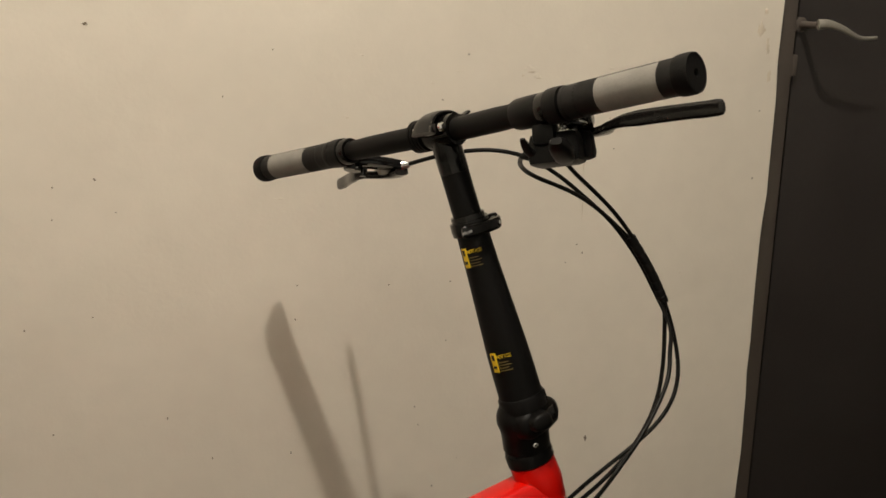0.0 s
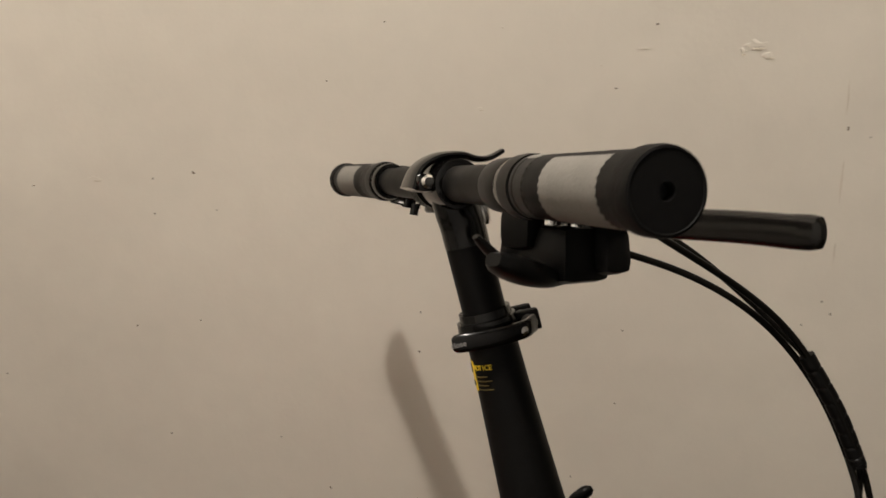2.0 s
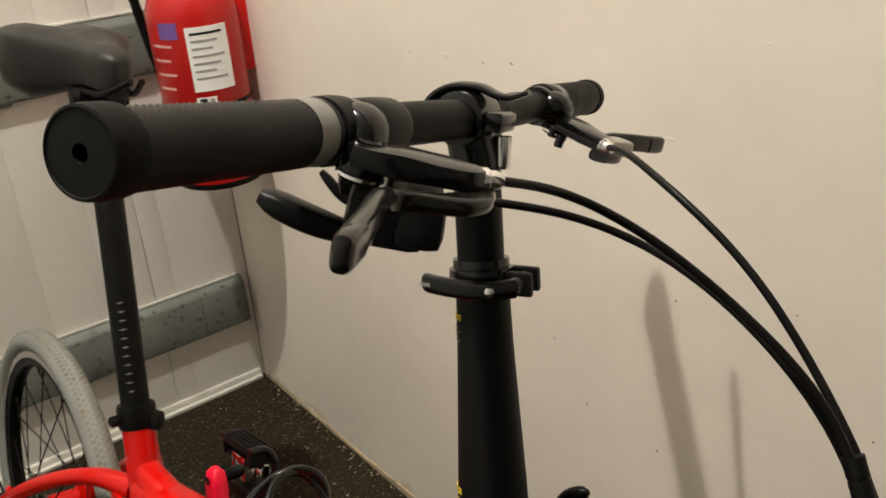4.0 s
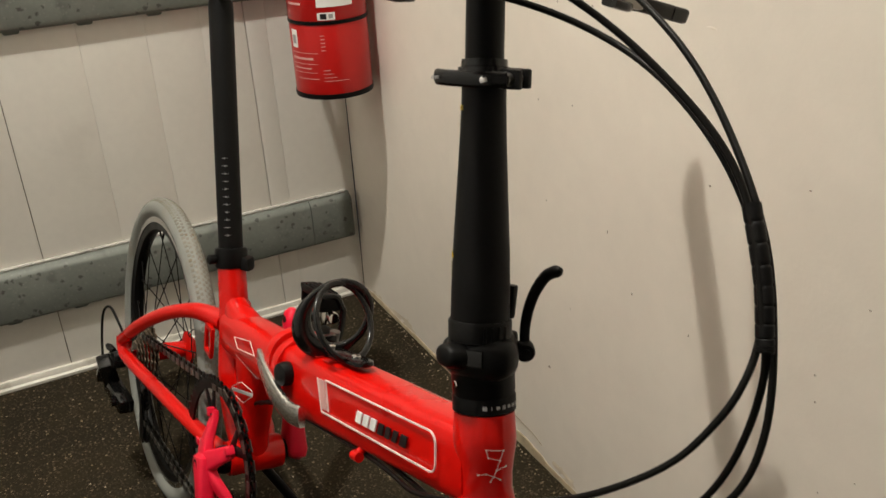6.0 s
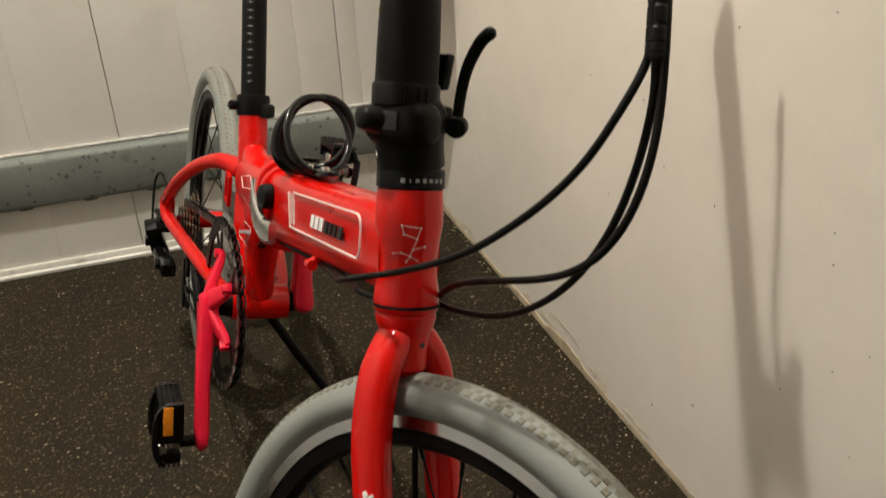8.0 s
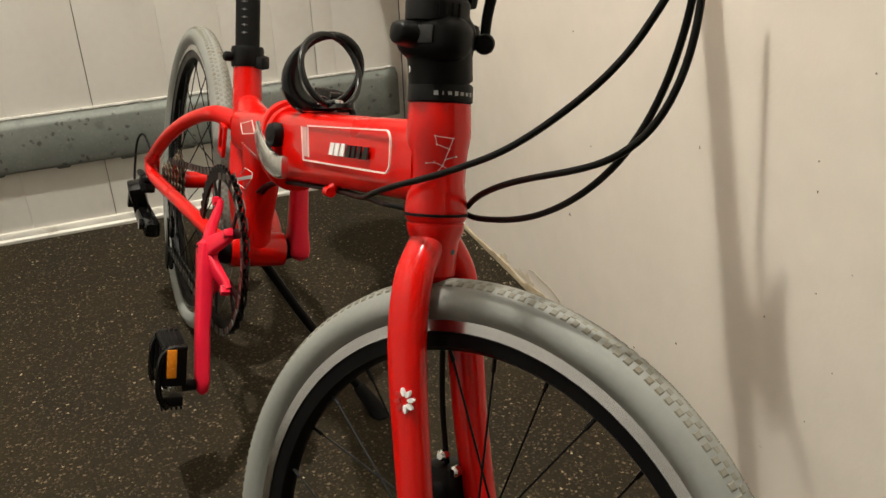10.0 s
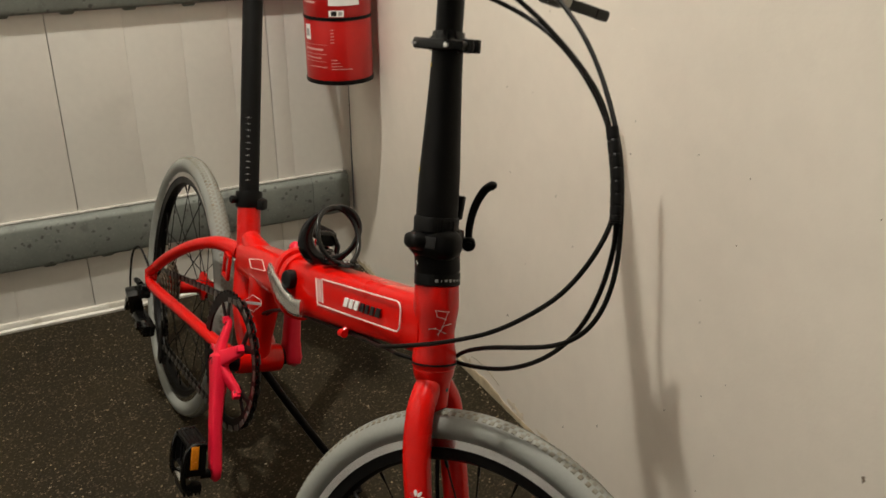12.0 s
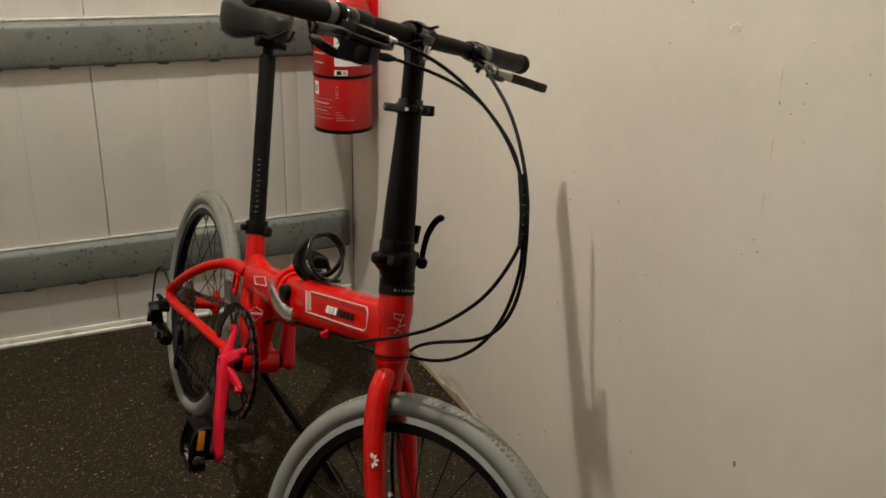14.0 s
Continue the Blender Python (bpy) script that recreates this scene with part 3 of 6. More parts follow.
# ---- fire extinguisher ----
def fire_extinguisher():
    cx, cy, z0, r = -1.126, 0.387, 0.573, 0.0775
    ob = tagged(new("fire_extinguisher"), "red fire extinguisher with printed labels hung on the plaster wall", "fire extinguisher")
    c = (cx, cy, z0)
    bm = bm_new()
    lathe(bm, ((0.058, 0.004), (r - 0.0015, 0.006), (r, 0.012), (r, 0.149), (r - 0.0008, 0.151), (r - 0.0008, 0.155), (r, 0.157), (r, 0.300), (r - 0.002, 0.316), (r - 0.008, 0.333), (r - 0.019, 0.350), (0.042, 0.363), (0.028, 0.373), (0.021, 0.384), (0.020, 0.425)), c, (0, 0, 1), 56)
    part("cylinder", bm, EXT_RED, ob, "glossy red steel cylinder")
    for name, h, t in (("base_ring", 0.004, 0.010), ("band", 0.149, 0.007)):
        bm = bm_new()
        lathe(bm, ((r - 0.003, h), (r + 0.0012, h), (r + 0.0018, h + t / 2), (r + 0.0012, h + t), (r - 0.003, h + t)), c, (0, 0, 1), 56, True)
        part(name, bm, BLACK, ob)
    bm = bm_new()
    lathe(bm, ((0.020, 0.424), (0.024, 0.428), (0.024, 0.446), (0.016, 0.450), (0.014, 0.475), (0.010, 0.480)), c, (0, 0, 1), 24)
    part("valve", bm, BRASS, ob, "brass valve")
    for h, rise in ((0.470, 0.004), (0.488, 0.022)):
        bm = bm_new()
        sweep(bm, spline([(cx + 0.02, cy - 0.012, z0 + h), (cx - 0.01, cy + 0.004, z0 + h + rise * 0.4), (cx - 0.06, cy + 0.02, z0 + h + rise), (cx - 0.10, cy + 0.03, z0 + h + rise)], 5), 0.009, 10, 0.35, side=(0, 0, 1))
        part("squeeze_grip", bm, BLACK, ob)
    bm = bm_new()
    sweep(bm, spline([(cx + 0.014, cy - 0.010, z0 + 0.452), (cx - 0.02, cy - 0.05, z0 + 0.462), (cx - 0.055, cy - 0.072, z0 + 0.43), (cx - 0.075, cy - 0.072, z0 + 0.36), (cx - 0.085, cy - 0.05, z0 + 0.22), (cx - 0.090, cy - 0.02, z0 + 0.06)], 6), 0.0085, 12)
    part("hose", bm, RUBBER, ob, "black rubber hose")
    bm = bm_new()
    box(bm, (0.05, 0.020, 0.16), (cx, WALL_Y - 0.010, z0 + 0.27), 0.003)
    part("wall_bracket", bm, RED, ob)

    def wrap(name, a0, a1, h0, h1, mat, lift=0.0006, label=""):
        """A label laid round the cylinder, between two angles from the room's x axis."""
        b = bm_new()
        k = max(2, int(abs(a1 - a0) / 4))
        rows = []
        for i in range(k + 1):
            a = radians(a0 + (a1 - a0) * i / k)
            d = Vector((math.cos(a), math.sin(a), 0))
            rows.append([b.verts.new(Vector(c) + d * (r + q) + Vector((0, 0, h))) for q, h in ((lift, h0), (lift, h1), (-0.001, h1), (-0.001, h0))])
        for p, q in zip(rows, rows[1:]):
            for i in range(4):
                b.faces.new((p[i], p[(i + 1) % 4], q[(i + 1) % 4], q[i]))
        b.faces.new(rows[0]), b.faces.new(rows[-1])
        return part(name, b, mat, ob, label)

    wrap("instruction_label", -35, 18, 0.182, 0.290, WHITE_INK, label="white instruction label with dark print")
    for k in range(7):
        wrap("print_bar", -30, -30 + 40 - 7 * (k % 3), 0.277 - 0.0125 * k, 0.281 - 0.0125 * k, GREY_INK if k else BLACK_INK_AND_GAPS, 0.0010)
    wrap("purple_sticker", -70, -44, 0.272, 0.299, PURPLE, label="purple and white sticker")
    wrap("rating_label", -35, -10, 0.158, 0.172, WHITE_INK)
    wrap("rating_print", -31, -22, 0.160, 0.170, BLACK_INK_AND_GAPS, 0.0010)
    wrap("rating_print", -19, -13, 0.161, 0.169, GREY_INK, 0.0010)
    wrap("pictogram", -88, -74, 0.104, 0.138, WHITE_INK, label="white pictogram square")
    wrap("pictogram_mark", -85, -77, 0.112, 0.128, GREY_INK, 0.0010)
    for k, (a0, a1, h, t) in enumerate(((-90, -40, 0.0945, 0.0012), (-90, -48, 0.082, 0.007), (-90, -42, 0.0735, 0.0012), (-88, -52, 0.064, 0.0035), (-90, -44, 0.0565, 0.0010), (-80, -42, 0.044, 0.0020),
                                        (-34, -28, 0.128, 0.0025), (-34, -28, 0.121, 0.0025), (-34, -28, 0.114, 0.0025), (-34, -28, 0.107, 0.0025), (-34, -28, 0.100, 0.0025), (-34, -24, 0.061, 0.0020), (-34, -20, 0.054, 0.0018), (-34, -16, 0.047, 0.0018), (-34, 2, 0.040, 0.0018))):
        wrap("print_bar", a0, a1, h, h + t * 0.6, PALE_PRINT, 0.0005)
    for k in range(4):
        wrap("print_bar", -88, -60 + 5 * (k % 2), 0.186 + 0.024 * k, 0.190 + 0.024 * k, PALE_PRINT, 0.0005)
    return ob


fire_extinguisher()


# ---- folding bicycle ----
# Local axes: x ahead, y to the left, z up in the frame's plane; it leans on its stand towards the wall.
LEAN = Matrix.Translation((0.0, -0.093, -0.018)) @ Matrix.Rotation(radians(1.3), 4, "Y") @ Matrix.Rotation(radians(2.2), 4, "Z") @ Matrix.Rotation(radians(-12.5), 4, "X")
bike = tagged(new("folding_bicycle"), "red folding bicycle with grey tyres leaning on its stand", "bicycle")
bike.matrix_world = LEAN

RAKE = radians(18)
AXIS = Vector((-math.sin(RAKE), 0, math.cos(RAKE)))
AHEAD = Vector((math.cos(RAKE), 0, math.sin(RAKE)))
HEAD = Vector((0.057, 0.008, 0.5675))
STEER = Matrix.Translation(HEAD) @ Matrix.Rotation(radians(26.8), 4, AXIS) @ Matrix.Translation(-HEAD)
WHEEL_R, TYRE_R, RIM = 0.2508, 0.0188, 0.976
REAR = Vector((-0.853, -0.004, 0.2563))
FRONT = HEAD - AXIS * 0.3157 + AHEAD * 0.0463
BB = Vector((-0.437, 0, 0.312))
POST_DIR = Vector((-0.322, 0, 0.947))
CLAMP = Vector((-0.576, 0, 0.546))
SIDE = Vector((0, 1, 0))


def along(h, fwd=0.0, left=0.0):
    """A place on the straight steering axis, h above the head tube's lower end."""
    return HEAD + AXIS * h + AHEAD * fwd + SIDE * left


def wheel(centre, turn, rim_label, size=1.0):
    """Rim with tyre, tread, hub and crossed spokes. turn carries it into the steering's pose."""
    c = Vector(centre)
    rim_scale, tyre_mid = RIM * size, WHEEL_R * size
    bm = bm_new()
    w = 0.0115
    prof = ((0.2465, -0.009), (0.2445, -w), (0.2342, -w - 0.0004), (0.2328, -w + 0.001), (0.221, -0.009), (0.217, -0.003), (0.217, 0.003), (0.221, 0.009), (0.2328, w - 0.001), (0.2342, w + 0.0004), (0.2445, w), (0.2465, 0.009))
    lathe(bm, [(r * rim_scale, y) for r, y in prof], c, (0, 1, 0), 96, True)
    bm.faces.ensure_lookup_table()
    for f in bm.faces:
        d = (f.calc_center_median() - c)
        rr = math.hypot(d.x, d.z)
        f.material_index = 1 if 0.2343 < rr / rim_scale < 0.2448 and abs(d.y) > w - 0.002 else 0
    transform(bm, turn)
    rim = part("wheel", bm, [BLACK, BRAKE_TRACK], bike, rim_label)
    bm = bm_new()
    rings = []
    for k in range(20):
        a = 2 * math.pi * k / 20
        bulge = TYRE_R * (1 + 0.03 * math.cos(a) - 0.05 * abs(math.sin(2 * a)))
        rings.append((tyre_mid + bulge * math.cos(a), bulge * math.sin(a)))
    lathe(bm, rings, c, (0, 1, 0), 120, True)
    transform(bm, turn)
    tyre = part("tyre", bm, TYRE, rim, "grey rubber tyre, slightly dirty")
    bm = bm_new()
    count = 176
    lug = random.Random(3)
    for k in range(count):
        a = 2 * math.pi * k / count
        for j, (phi, half) in enumerate(((-31, 0.0030), (-13, 0.0026), (4, 0.0026), (20, 0.0028), (36, 0.0026))):
            aa = a + ((0.5 if j % 2 else 0) + lug.uniform(-0.06, 0.06)) * 2 * math.pi / count
            worn = 0.0002 + 0.0004 * noise.noise((math.cos(aa) * 7, math.sin(aa) * 7, phi * 0.3))
            f = radians(phi)
            out = Vector((math.cos(aa), 0, math.sin(aa)))
            nrm = out * math.cos(f) + SIDE * math.sin(f)
            tan = Vector((-math.sin(aa), 0, math.cos(aa)))
            acr = nrm.cross(tan)
            p = c + out * tyre_mid + nrm * TYRE_R
            vs = []
            for h, s in ((-0.001, 1.0), (0.0003, 0.72)):
                for u, v in ((-1, -1), (1, -1), (1, 1), (-1, 1)):
                    vs.append(bm.verts.new(p + nrm * (h if h < 0 else worn) + tan * u * 0.0030 * s + acr * v * half * s))
            for q in ((4, 5, 6, 7), (0, 1, 5, 4), (1, 2, 6, 5), (2, 3, 7, 6), (3, 0, 4, 7)):
                bm.faces.new([vs[i] for i in q])
    transform(bm, turn)
    tagged(part("tread", bm, TREAD, tyre, "worn shallow tread blocks", 20), kind="stuff")
    bm = bm_new()
    lathe(bm, ((0.006, -0.060), (0.012, -0.048), (0.030, -0.037), (0.030, -0.033), (0.015, -0.028), (0.014, 0.028), (0.030, 0.033), (0.030, 0.037), (0.012, 0.048), (0.006, 0.060)), c, (0, 1, 0), 28)
    transform(bm, turn)
    hub = part("hub", bm, RED, rim, "red anodised hub")
    for k in range(28):
        a = 2 * math.pi * k / 28
        s = 0.034 if k % 2 else -0.034
        twist = radians(52) if (k // 2) % 2 else radians(-52)
        p = c + Vector((math.cos(a + twist) * 0.028, s, math.sin(a + twist) * 0.028))
        q = c + Vector((math.cos(a) * 0.215 * size, s * 0.06, math.sin(a) * 0.215 * size))
        d = (q - p).normalized()
        bm = bm_new()
        sweep(bm, [p, q - d * 0.014, q - d * 0.0139, q], [0.0010, 0.0010, 0.0019, 0.0019], 6)
        transform(bm, turn)
        part("spoke", bm, BLACK, rim)
    return rim


def frame_parts():
    # main tube: a tall box section that narrows towards the head
    a, b = Vector((-0.300, 0, 0.508)), Vector((0.007, 0.008, 0.5995))
    path = [a.lerp(b, k / 6) for k in range(6)] + [b + (b - a) * 0.12]
    bm = bm_new()
    sweep(bm, path, [0.039, 0.0385, 0.0375, 0.0365, 0.0355, 0.0345, 0.034], 36, [0.76, 0.76, 0.76, 0.77, 0.78, 0.78, 0.74], 4.2, SIDE)
    main = part("main_tube", bm, RED, bike, "glossy red box-section main tube with printed outline")
    d = (b - a).normalized()
    up = d.cross(SIDE)
    face = lambda x, z, lift=0.0: a + d * x * 0.958 + up * (z + 0.003) - SIDE * (0.0298 + lift)
    # printed outline: one open line whose tail turns up beside a pale slanted bar
    corner = lambda cx, cz, a0: [(cx + 0.010 * math.cos(radians(a0 - 18 * k)), cz + 0.010 * math.sin(radians(a0 - 18 * k))) for k in range(6)]
    line = [(0.1290, -0.0110), (0.1235, 0.0208), *corner(0.3320, 0.0108, 90), *corner(0.3320, -0.0048, 0), (0.1120, -0.0148), (0.1030, 0.0200)]
    bm = bm_new()
    rails = []
    for i, (x, z) in enumerate(line):
        x0, z0 = line[max(i - 1, 0)]
        x1, z1 = line[min(i + 1, len(line) - 1)]
        run = math.hypot(x1 - x0, z1 - z0)
        nx, nz = -(z1 - z0) / run * 0.0007, (x1 - x0) / run * 0.0007
        rails.append([bm.verts.new(face(x + k * nx, z + k * nz, lift)) for k, lift in ((1, 0.0003), (-1, 0.0003), (-1, -0.0012), (1, -0.0012))])
    for p, q in zip(rails, rails[1:]):
        for i in range(4):
            bm.faces.new((p[i], p[(i + 1) % 4], q[(i + 1) % 4], q[i]))
    bm.faces.new(rails[0]), bm.faces.new(rails[-1])
    part("printed_outline", bm, FINE_PRINT, main)

    def block(x, z, w, h, mat, slant=0.25, name="logo_block"):
        bm = bm_new()
        pts = [(x - w / 2 - slant * h / 2, z - h / 2), (x + w / 2 - slant * h / 2, z - h / 2), (x + w / 2 + slant * h / 2, z + h / 2), (x - w / 2 + slant * h / 2, z + h / 2)]
        v = [bm.verts.new(face(px, pz, 0.0004)) for px, pz in pts] + [bm.verts.new(face(px, pz, -0.001)) for px, pz in pts]
        bm.faces.new(v[:4])
        for k in range(4):
            bm.faces.new((v[k], v[(k + 1) % 4], v[4 + (k + 1) % 4], v[4 + k]))
        return part(name, bm, mat, main)

    for k in range(3):
        block(0.2000 + 0.0148 * k, 0.0003, 0.0112, 0.0118, WHITE_INK, 0.42)
    for k, w in enumerate((0.0100, 0.0090, 0.0085, 0.0120)):
        block(0.2448 + 0.0138 * k + w / 2 - 0.005, -0.0003, w * 0.92, 0.0112, BLACK_INK_AND_GAPS, 0.42)
    block(0.1170, 0.0045, 0.0130, 0.0300, PALE_PRINT, -0.20, "printed_bar")
    for x, w in ((0.066, 0.020), (0.098, 0.016)):
        bm = bm_new()
        part("faded_band", transform(box(bm, (w, 0.040, 0.0008), (0, 0, 0), 0.0003), axes(a + d * x + up * 0.0388, d, SIDE, up)), DARK_RED_INK, main)
    # cable guide under the tube
    bm = bm_new()
    sweep(bm, [face(0.188, -0.034, -0.012), face(0.188, -0.040, -0.004)], 0.0045, 10)
    sweep(bm, [face(0.182, -0.042, -0.003), face(0.194, -0.042, -0.003)], 0.0052, 12)
    part("cable_guide", bm, RED, main)

    # head tube with a waist
    bm = bm_new()
    lathe(bm, ((0.0225, -0.003), (0.0250, 0.000), (0.0255, 0.008), (0.0247, 0.016), (0.0225, 0.028), (0.0225, 0.040), (0.0242, 0.054), (0.0262, 0.066), (0.0258, 0.080), (0.0250, 0.092)), HEAD, AXIS, 40)
    head = part("head_tube", bm, RED, bike, "glossy red head tube with a fine printed emblem")
    bm = bm_new()
    lathe(bm, ((0.0235, 0.0), (0.0262, 0.0006), (0.0262, 0.0026), (0.0235, 0.0032)), HEAD + AXIS * 0.0020, AXIS, 40, True)
    part("seal_ring", bm, BLACK, head)
    # emblem: thin lines and dots on the front right of the head tube
    stars = ((-0.010, 0.072), (0.006, 0.070), (0.003, 0.060), (-0.008, 0.064), (0.000, 0.050), (0.010, 0.053), (-0.002, 0.044), (-0.009, 0.047), (-0.016, 0.046), (-0.005, 0.039), (0.004, 0.040))
    stars = [(u * 0.92, 0.039 + (h - 0.039) * 0.82) for u, h in stars]
    lines = ((0, 1), (1, 2), (3, 2), (2, 4), (4, 5), (4, 6), (6, 7), (7, 8), (6, 9), (6, 10), (0, 3))

    def on_head(u, h):
        r = 0.0230 + 0.0035 * min(1, max(0, (h - 0.040) / 0.024))
        ang = radians(-12) + u / r
        return HEAD + AXIS * h + (AHEAD * math.cos(ang) + SIDE * math.sin(ang)) * r

    bm = bm_new()
    for i, j in lines:
        p, q = stars[i], stars[j]
        sweep(bm, [on_head(p[0] + (q[0] - p[0]) * k / 4, p[1] + (q[1] - p[1]) * k / 4) for k in range(5)], 0.00028, 5)
    for u, h in stars:
        lathe(bm, ((0.0, -0.0008), (0.0008, 0.0005), (0.0, 0.0007)), on_head(u, h), (on_head(u, h) - (HEAD + AXIS * h)), 8)
    part("emblem", bm, FINE_PRINT, head, "thin white constellation-like emblem")

    # rear half: short box tube, hinge, seat tube, bottom bracket
    bm = bm_new()
    path = spline([(-0.535, 0, 0.452), (-0.490, 0, 0.463), (-0.420, 0, 0.480), (-0.335, 0, 0.498)], 5)
    sweep(bm, path, [0.029 + 0.006 * k / len(path) for k in range(len(path))], 32, 0.84, 3.0, SIDE)
    rear = part("rear_tube", bm, RED, bike, "glossy red rear tube joining the seat tube")
    bm = bm_new()
    for x, t in ((-0.3265, 0.016), (-0.3055, 0.016)):
        pl = bm_new()
        out = [(px, pz) for px, pz in rounded(0.074, 0.100, 0.034, 8)]
        plate(pl, out, t, axes(Vector((x, 0, 0.503)), SIDE, Vector((-0.2, 0, 1)), Vector((1, 0, 0.2))), 0.004)
        merge(bm, pl, Matrix())
    hinge = part("frame_hinge", bm, RED, bike, "red folding hinge flanges")
    bm = bm_new()
    lathe(bm, ((0.011, 0), (0.0135, 0.003), (0.014, 0.009), (0.0125, 0.015), (0.007, 0.018)), (-0.281, -0.026, 0.526), (0.15, -1, 0.05), 24)
    part("hinge_knob", bm, PLASTIC, hinge, "round black plastic knob")
    bm = bm_new()
    path = spline([(-0.360, -0.034, 0.509), (-0.336, -0.038, 0.508), (-0.302, -0.042, 0.506), (-0.268, -0.044, 0.504), (-0.236, -0.043, 0.505), (-0.212, -0.040, 0.512)], 5)
    n = len(path)
    sweep(bm, path, [0.0088 + 0.0036 * min(1, k / (n * 0.4)) for k in range(n - 1)] + [0.0116], 18, 0.34, 4.5, SIDE)
    part("hinge_lever", bm, SILVER, hinge, "polished silver folding lever")
    bm = bm_new()
    lathe(bm, ((0.004, -0.05), (0.006, -0.05), (0.006, 0.05), (0.004, 0.05)), (-0.316, 0.036, 0.503), (0, 0.1, 1), 16)
    part("hinge_pin", bm, DARK_STEEL, hinge)

    bm = bm_new()
    path = spline([CLAMP + POST_DIR * 0.002, CLAMP.lerp(Vector((-0.540, 0, 0.452)), 0.5), (-0.541, 0, 0.455), (-0.530, 0, 0.410), (-0.508, 0, 0.368), (-0.476, 0, 0.332), BB], 5)
    n = len(path)
    sweep(bm, path, [0.0195 + 0.0065 * min(1, (1.6 * k / n) ** 2) - 0.004 * max(0, k / n - 0.6) for k in range(n)], 28, 1.0, 2.0, SIDE)
    seat_tube = part("seat_tube", bm, RED, bike, "glossy red seat tube with a curved gusset")
    bm = bm_new()
    sweep(bm, spline([(-0.558, 0, 0.496), (-0.540, 0, 0.484), (-0.505, 0, 0.476), (-0.440, 0, 0.472)], 4), [0.012 + 0.0014 * min(i, 9) - 0.0012 * max(0, i - 9) for i in range(13)], 22, [1.0 - 0.012 * i for i in range(13)], 2.2, SIDE)
    part("gusset", bm, RED, seat_tube)
    bm = bm_new()
    path = spline([(-0.448, 0, 0.474), (-0.446, 0, 0.440), (-0.443, 0, 0.400), (-0.440, 0, 0.356), BB + Vector((0.0, 0, 0.004))], 5)
    n = len(path)
    sweep(bm, path, [0.0420 - 0.0210 * min(1, 1.35 * k / n) for k in range(n)], 28, [0.64 + 0.30 * k / n for k in range(n)], 2.5, SIDE)
    part("down_column", bm, RED, bike, "glossy red column down to the bottom bracket")
    bm = bm_new()
    lathe(bm, ((0.0185, -0.036), (0.0225, -0.036), (0.0232, -0.032), (0.0232, 0.034), (0.0225, 0.038), (0.0185, 0.038)), BB, SIDE, 32)
    part("bottom_bracket", bm, RED, bike, "red bottom bracket shell")
    bm = bm_new()
    lathe(bm, ((0.010, -0.064), (0.013, -0.061), (0.019, -0.042), (0.017, 0.040), (0.015, 0.043), (0.012, 0.056)), BB, SIDE, 28)
    part("crank_axle", bm, BLACK, bike)
    # printed frames on the right side of the rear tube
    def poly(pts, mat, name, y=-0.0296, closed=True, r=0.0009):
        bm = bm_new()
        pts = [Vector((x, y, z)) for x, z in pts]
        pairs = list(zip(pts, pts[1:] + pts[:1])) if closed else list(zip(pts, pts[1:]))
        for p, q in pairs:
            sweep(bm, [p, q], r, 4, side=SIDE)
        return part(name, bm, mat, rear)

    poly(((-0.458, 0.483), (-0.402, 0.505), (-0.384, 0.494), (-0.443, 0.474)), FINE_PRINT, "printed_frame", -0.0302, True, 0.0006)
    poly(((-0.428, 0.433), (-0.390, 0.441), (-0.387, 0.435), (-0.416, 0.409), (-0.458, 0.400), (-0.461, 0.408)), FINE_PRINT, "printed_diamond", -0.0272, True, 0.0005)
    part("printed_bar", box(bm_new(), (0.074, 0.0012, 0.0045), pose(-0.423, -0.0272, 0.421, 0, -23, 0), 0.0004), GREY_INK, rear)
    bm = bm_new()
    for k in range(14):
        lathe(bm, ((0.0, 0.0), (0.0009, 0.0003), (0.0, 0.0006)), (-0.446 + 0.0058 * k, -0.0294, 0.462 + 0.0006 * k), (0, -1, 0), 6)
    part("printed_dots", bm, WHITE_INK, rear)
    # carrier tab behind the seat tube
    bm = bm_new()
    for sx, sz, w, h in ((0, 0.019, 0.030, 0.008), (0, -0.019, 0.030, 0.008), (-0.012, 0, 0.007, 0.046), (0.012, 0, 0.007, 0.046)):
        box(bm, (w, 0.006, h), (-0.560 + sx, -0.029, 0.428 + sz), 0.002)
    part("frame_tab", bm, RED, seat_tube)

    # stays
    for s in (-1, 1):
        bm = bm_new()
        sweep(bm, spline([(-0.556, s * 0.010, 0.456), (-0.605, s * 0.034, 0.452), (-0.672, s * 0.056, 0.420), (-0.750, s * 0.074, 0.366), (-0.832, s * 0.084, 0.300)], 6), [0.0150 - 0.0046 * min(1, k / 9) for k in range(25)], 16)
        part("seat_stay", bm, RED, bike)
        bm = bm_new()
        sweep(bm, spline([(-0.836, s * 0.084, 0.303), (-0.826, s * 0.084, 0.284), (-0.790, s * 0.081, 0.280), (-0.640, s * 0.066, 0.298), (-0.510, s * 0.046, 0.307), (-0.450, s * 0.026, 0.308)], 6), 0.0104, 16)
        part("chain_stay", bm, RED, bike)
        bm = bm_new()
        plate(bm, [(0, 0.045), (0.022, 0.035), (0.024, 0.012), (0.006, -0.016), (-0.014, -0.018), (-0.018, 0.004)], 0.007, axes((-0.856, s * 0.073, 0.262), (1, 0, 0), (0, 0, 1), (0, -1, 0)), 0.0015)
        part("dropout", bm, RED, bike)
    return main, head


MAIN_TUBE, HEAD_TUBE = frame_parts()
rear_wheel = wheel(REAR, Matrix(), "black spoked rear wheel with silver rim edge", 0.984)
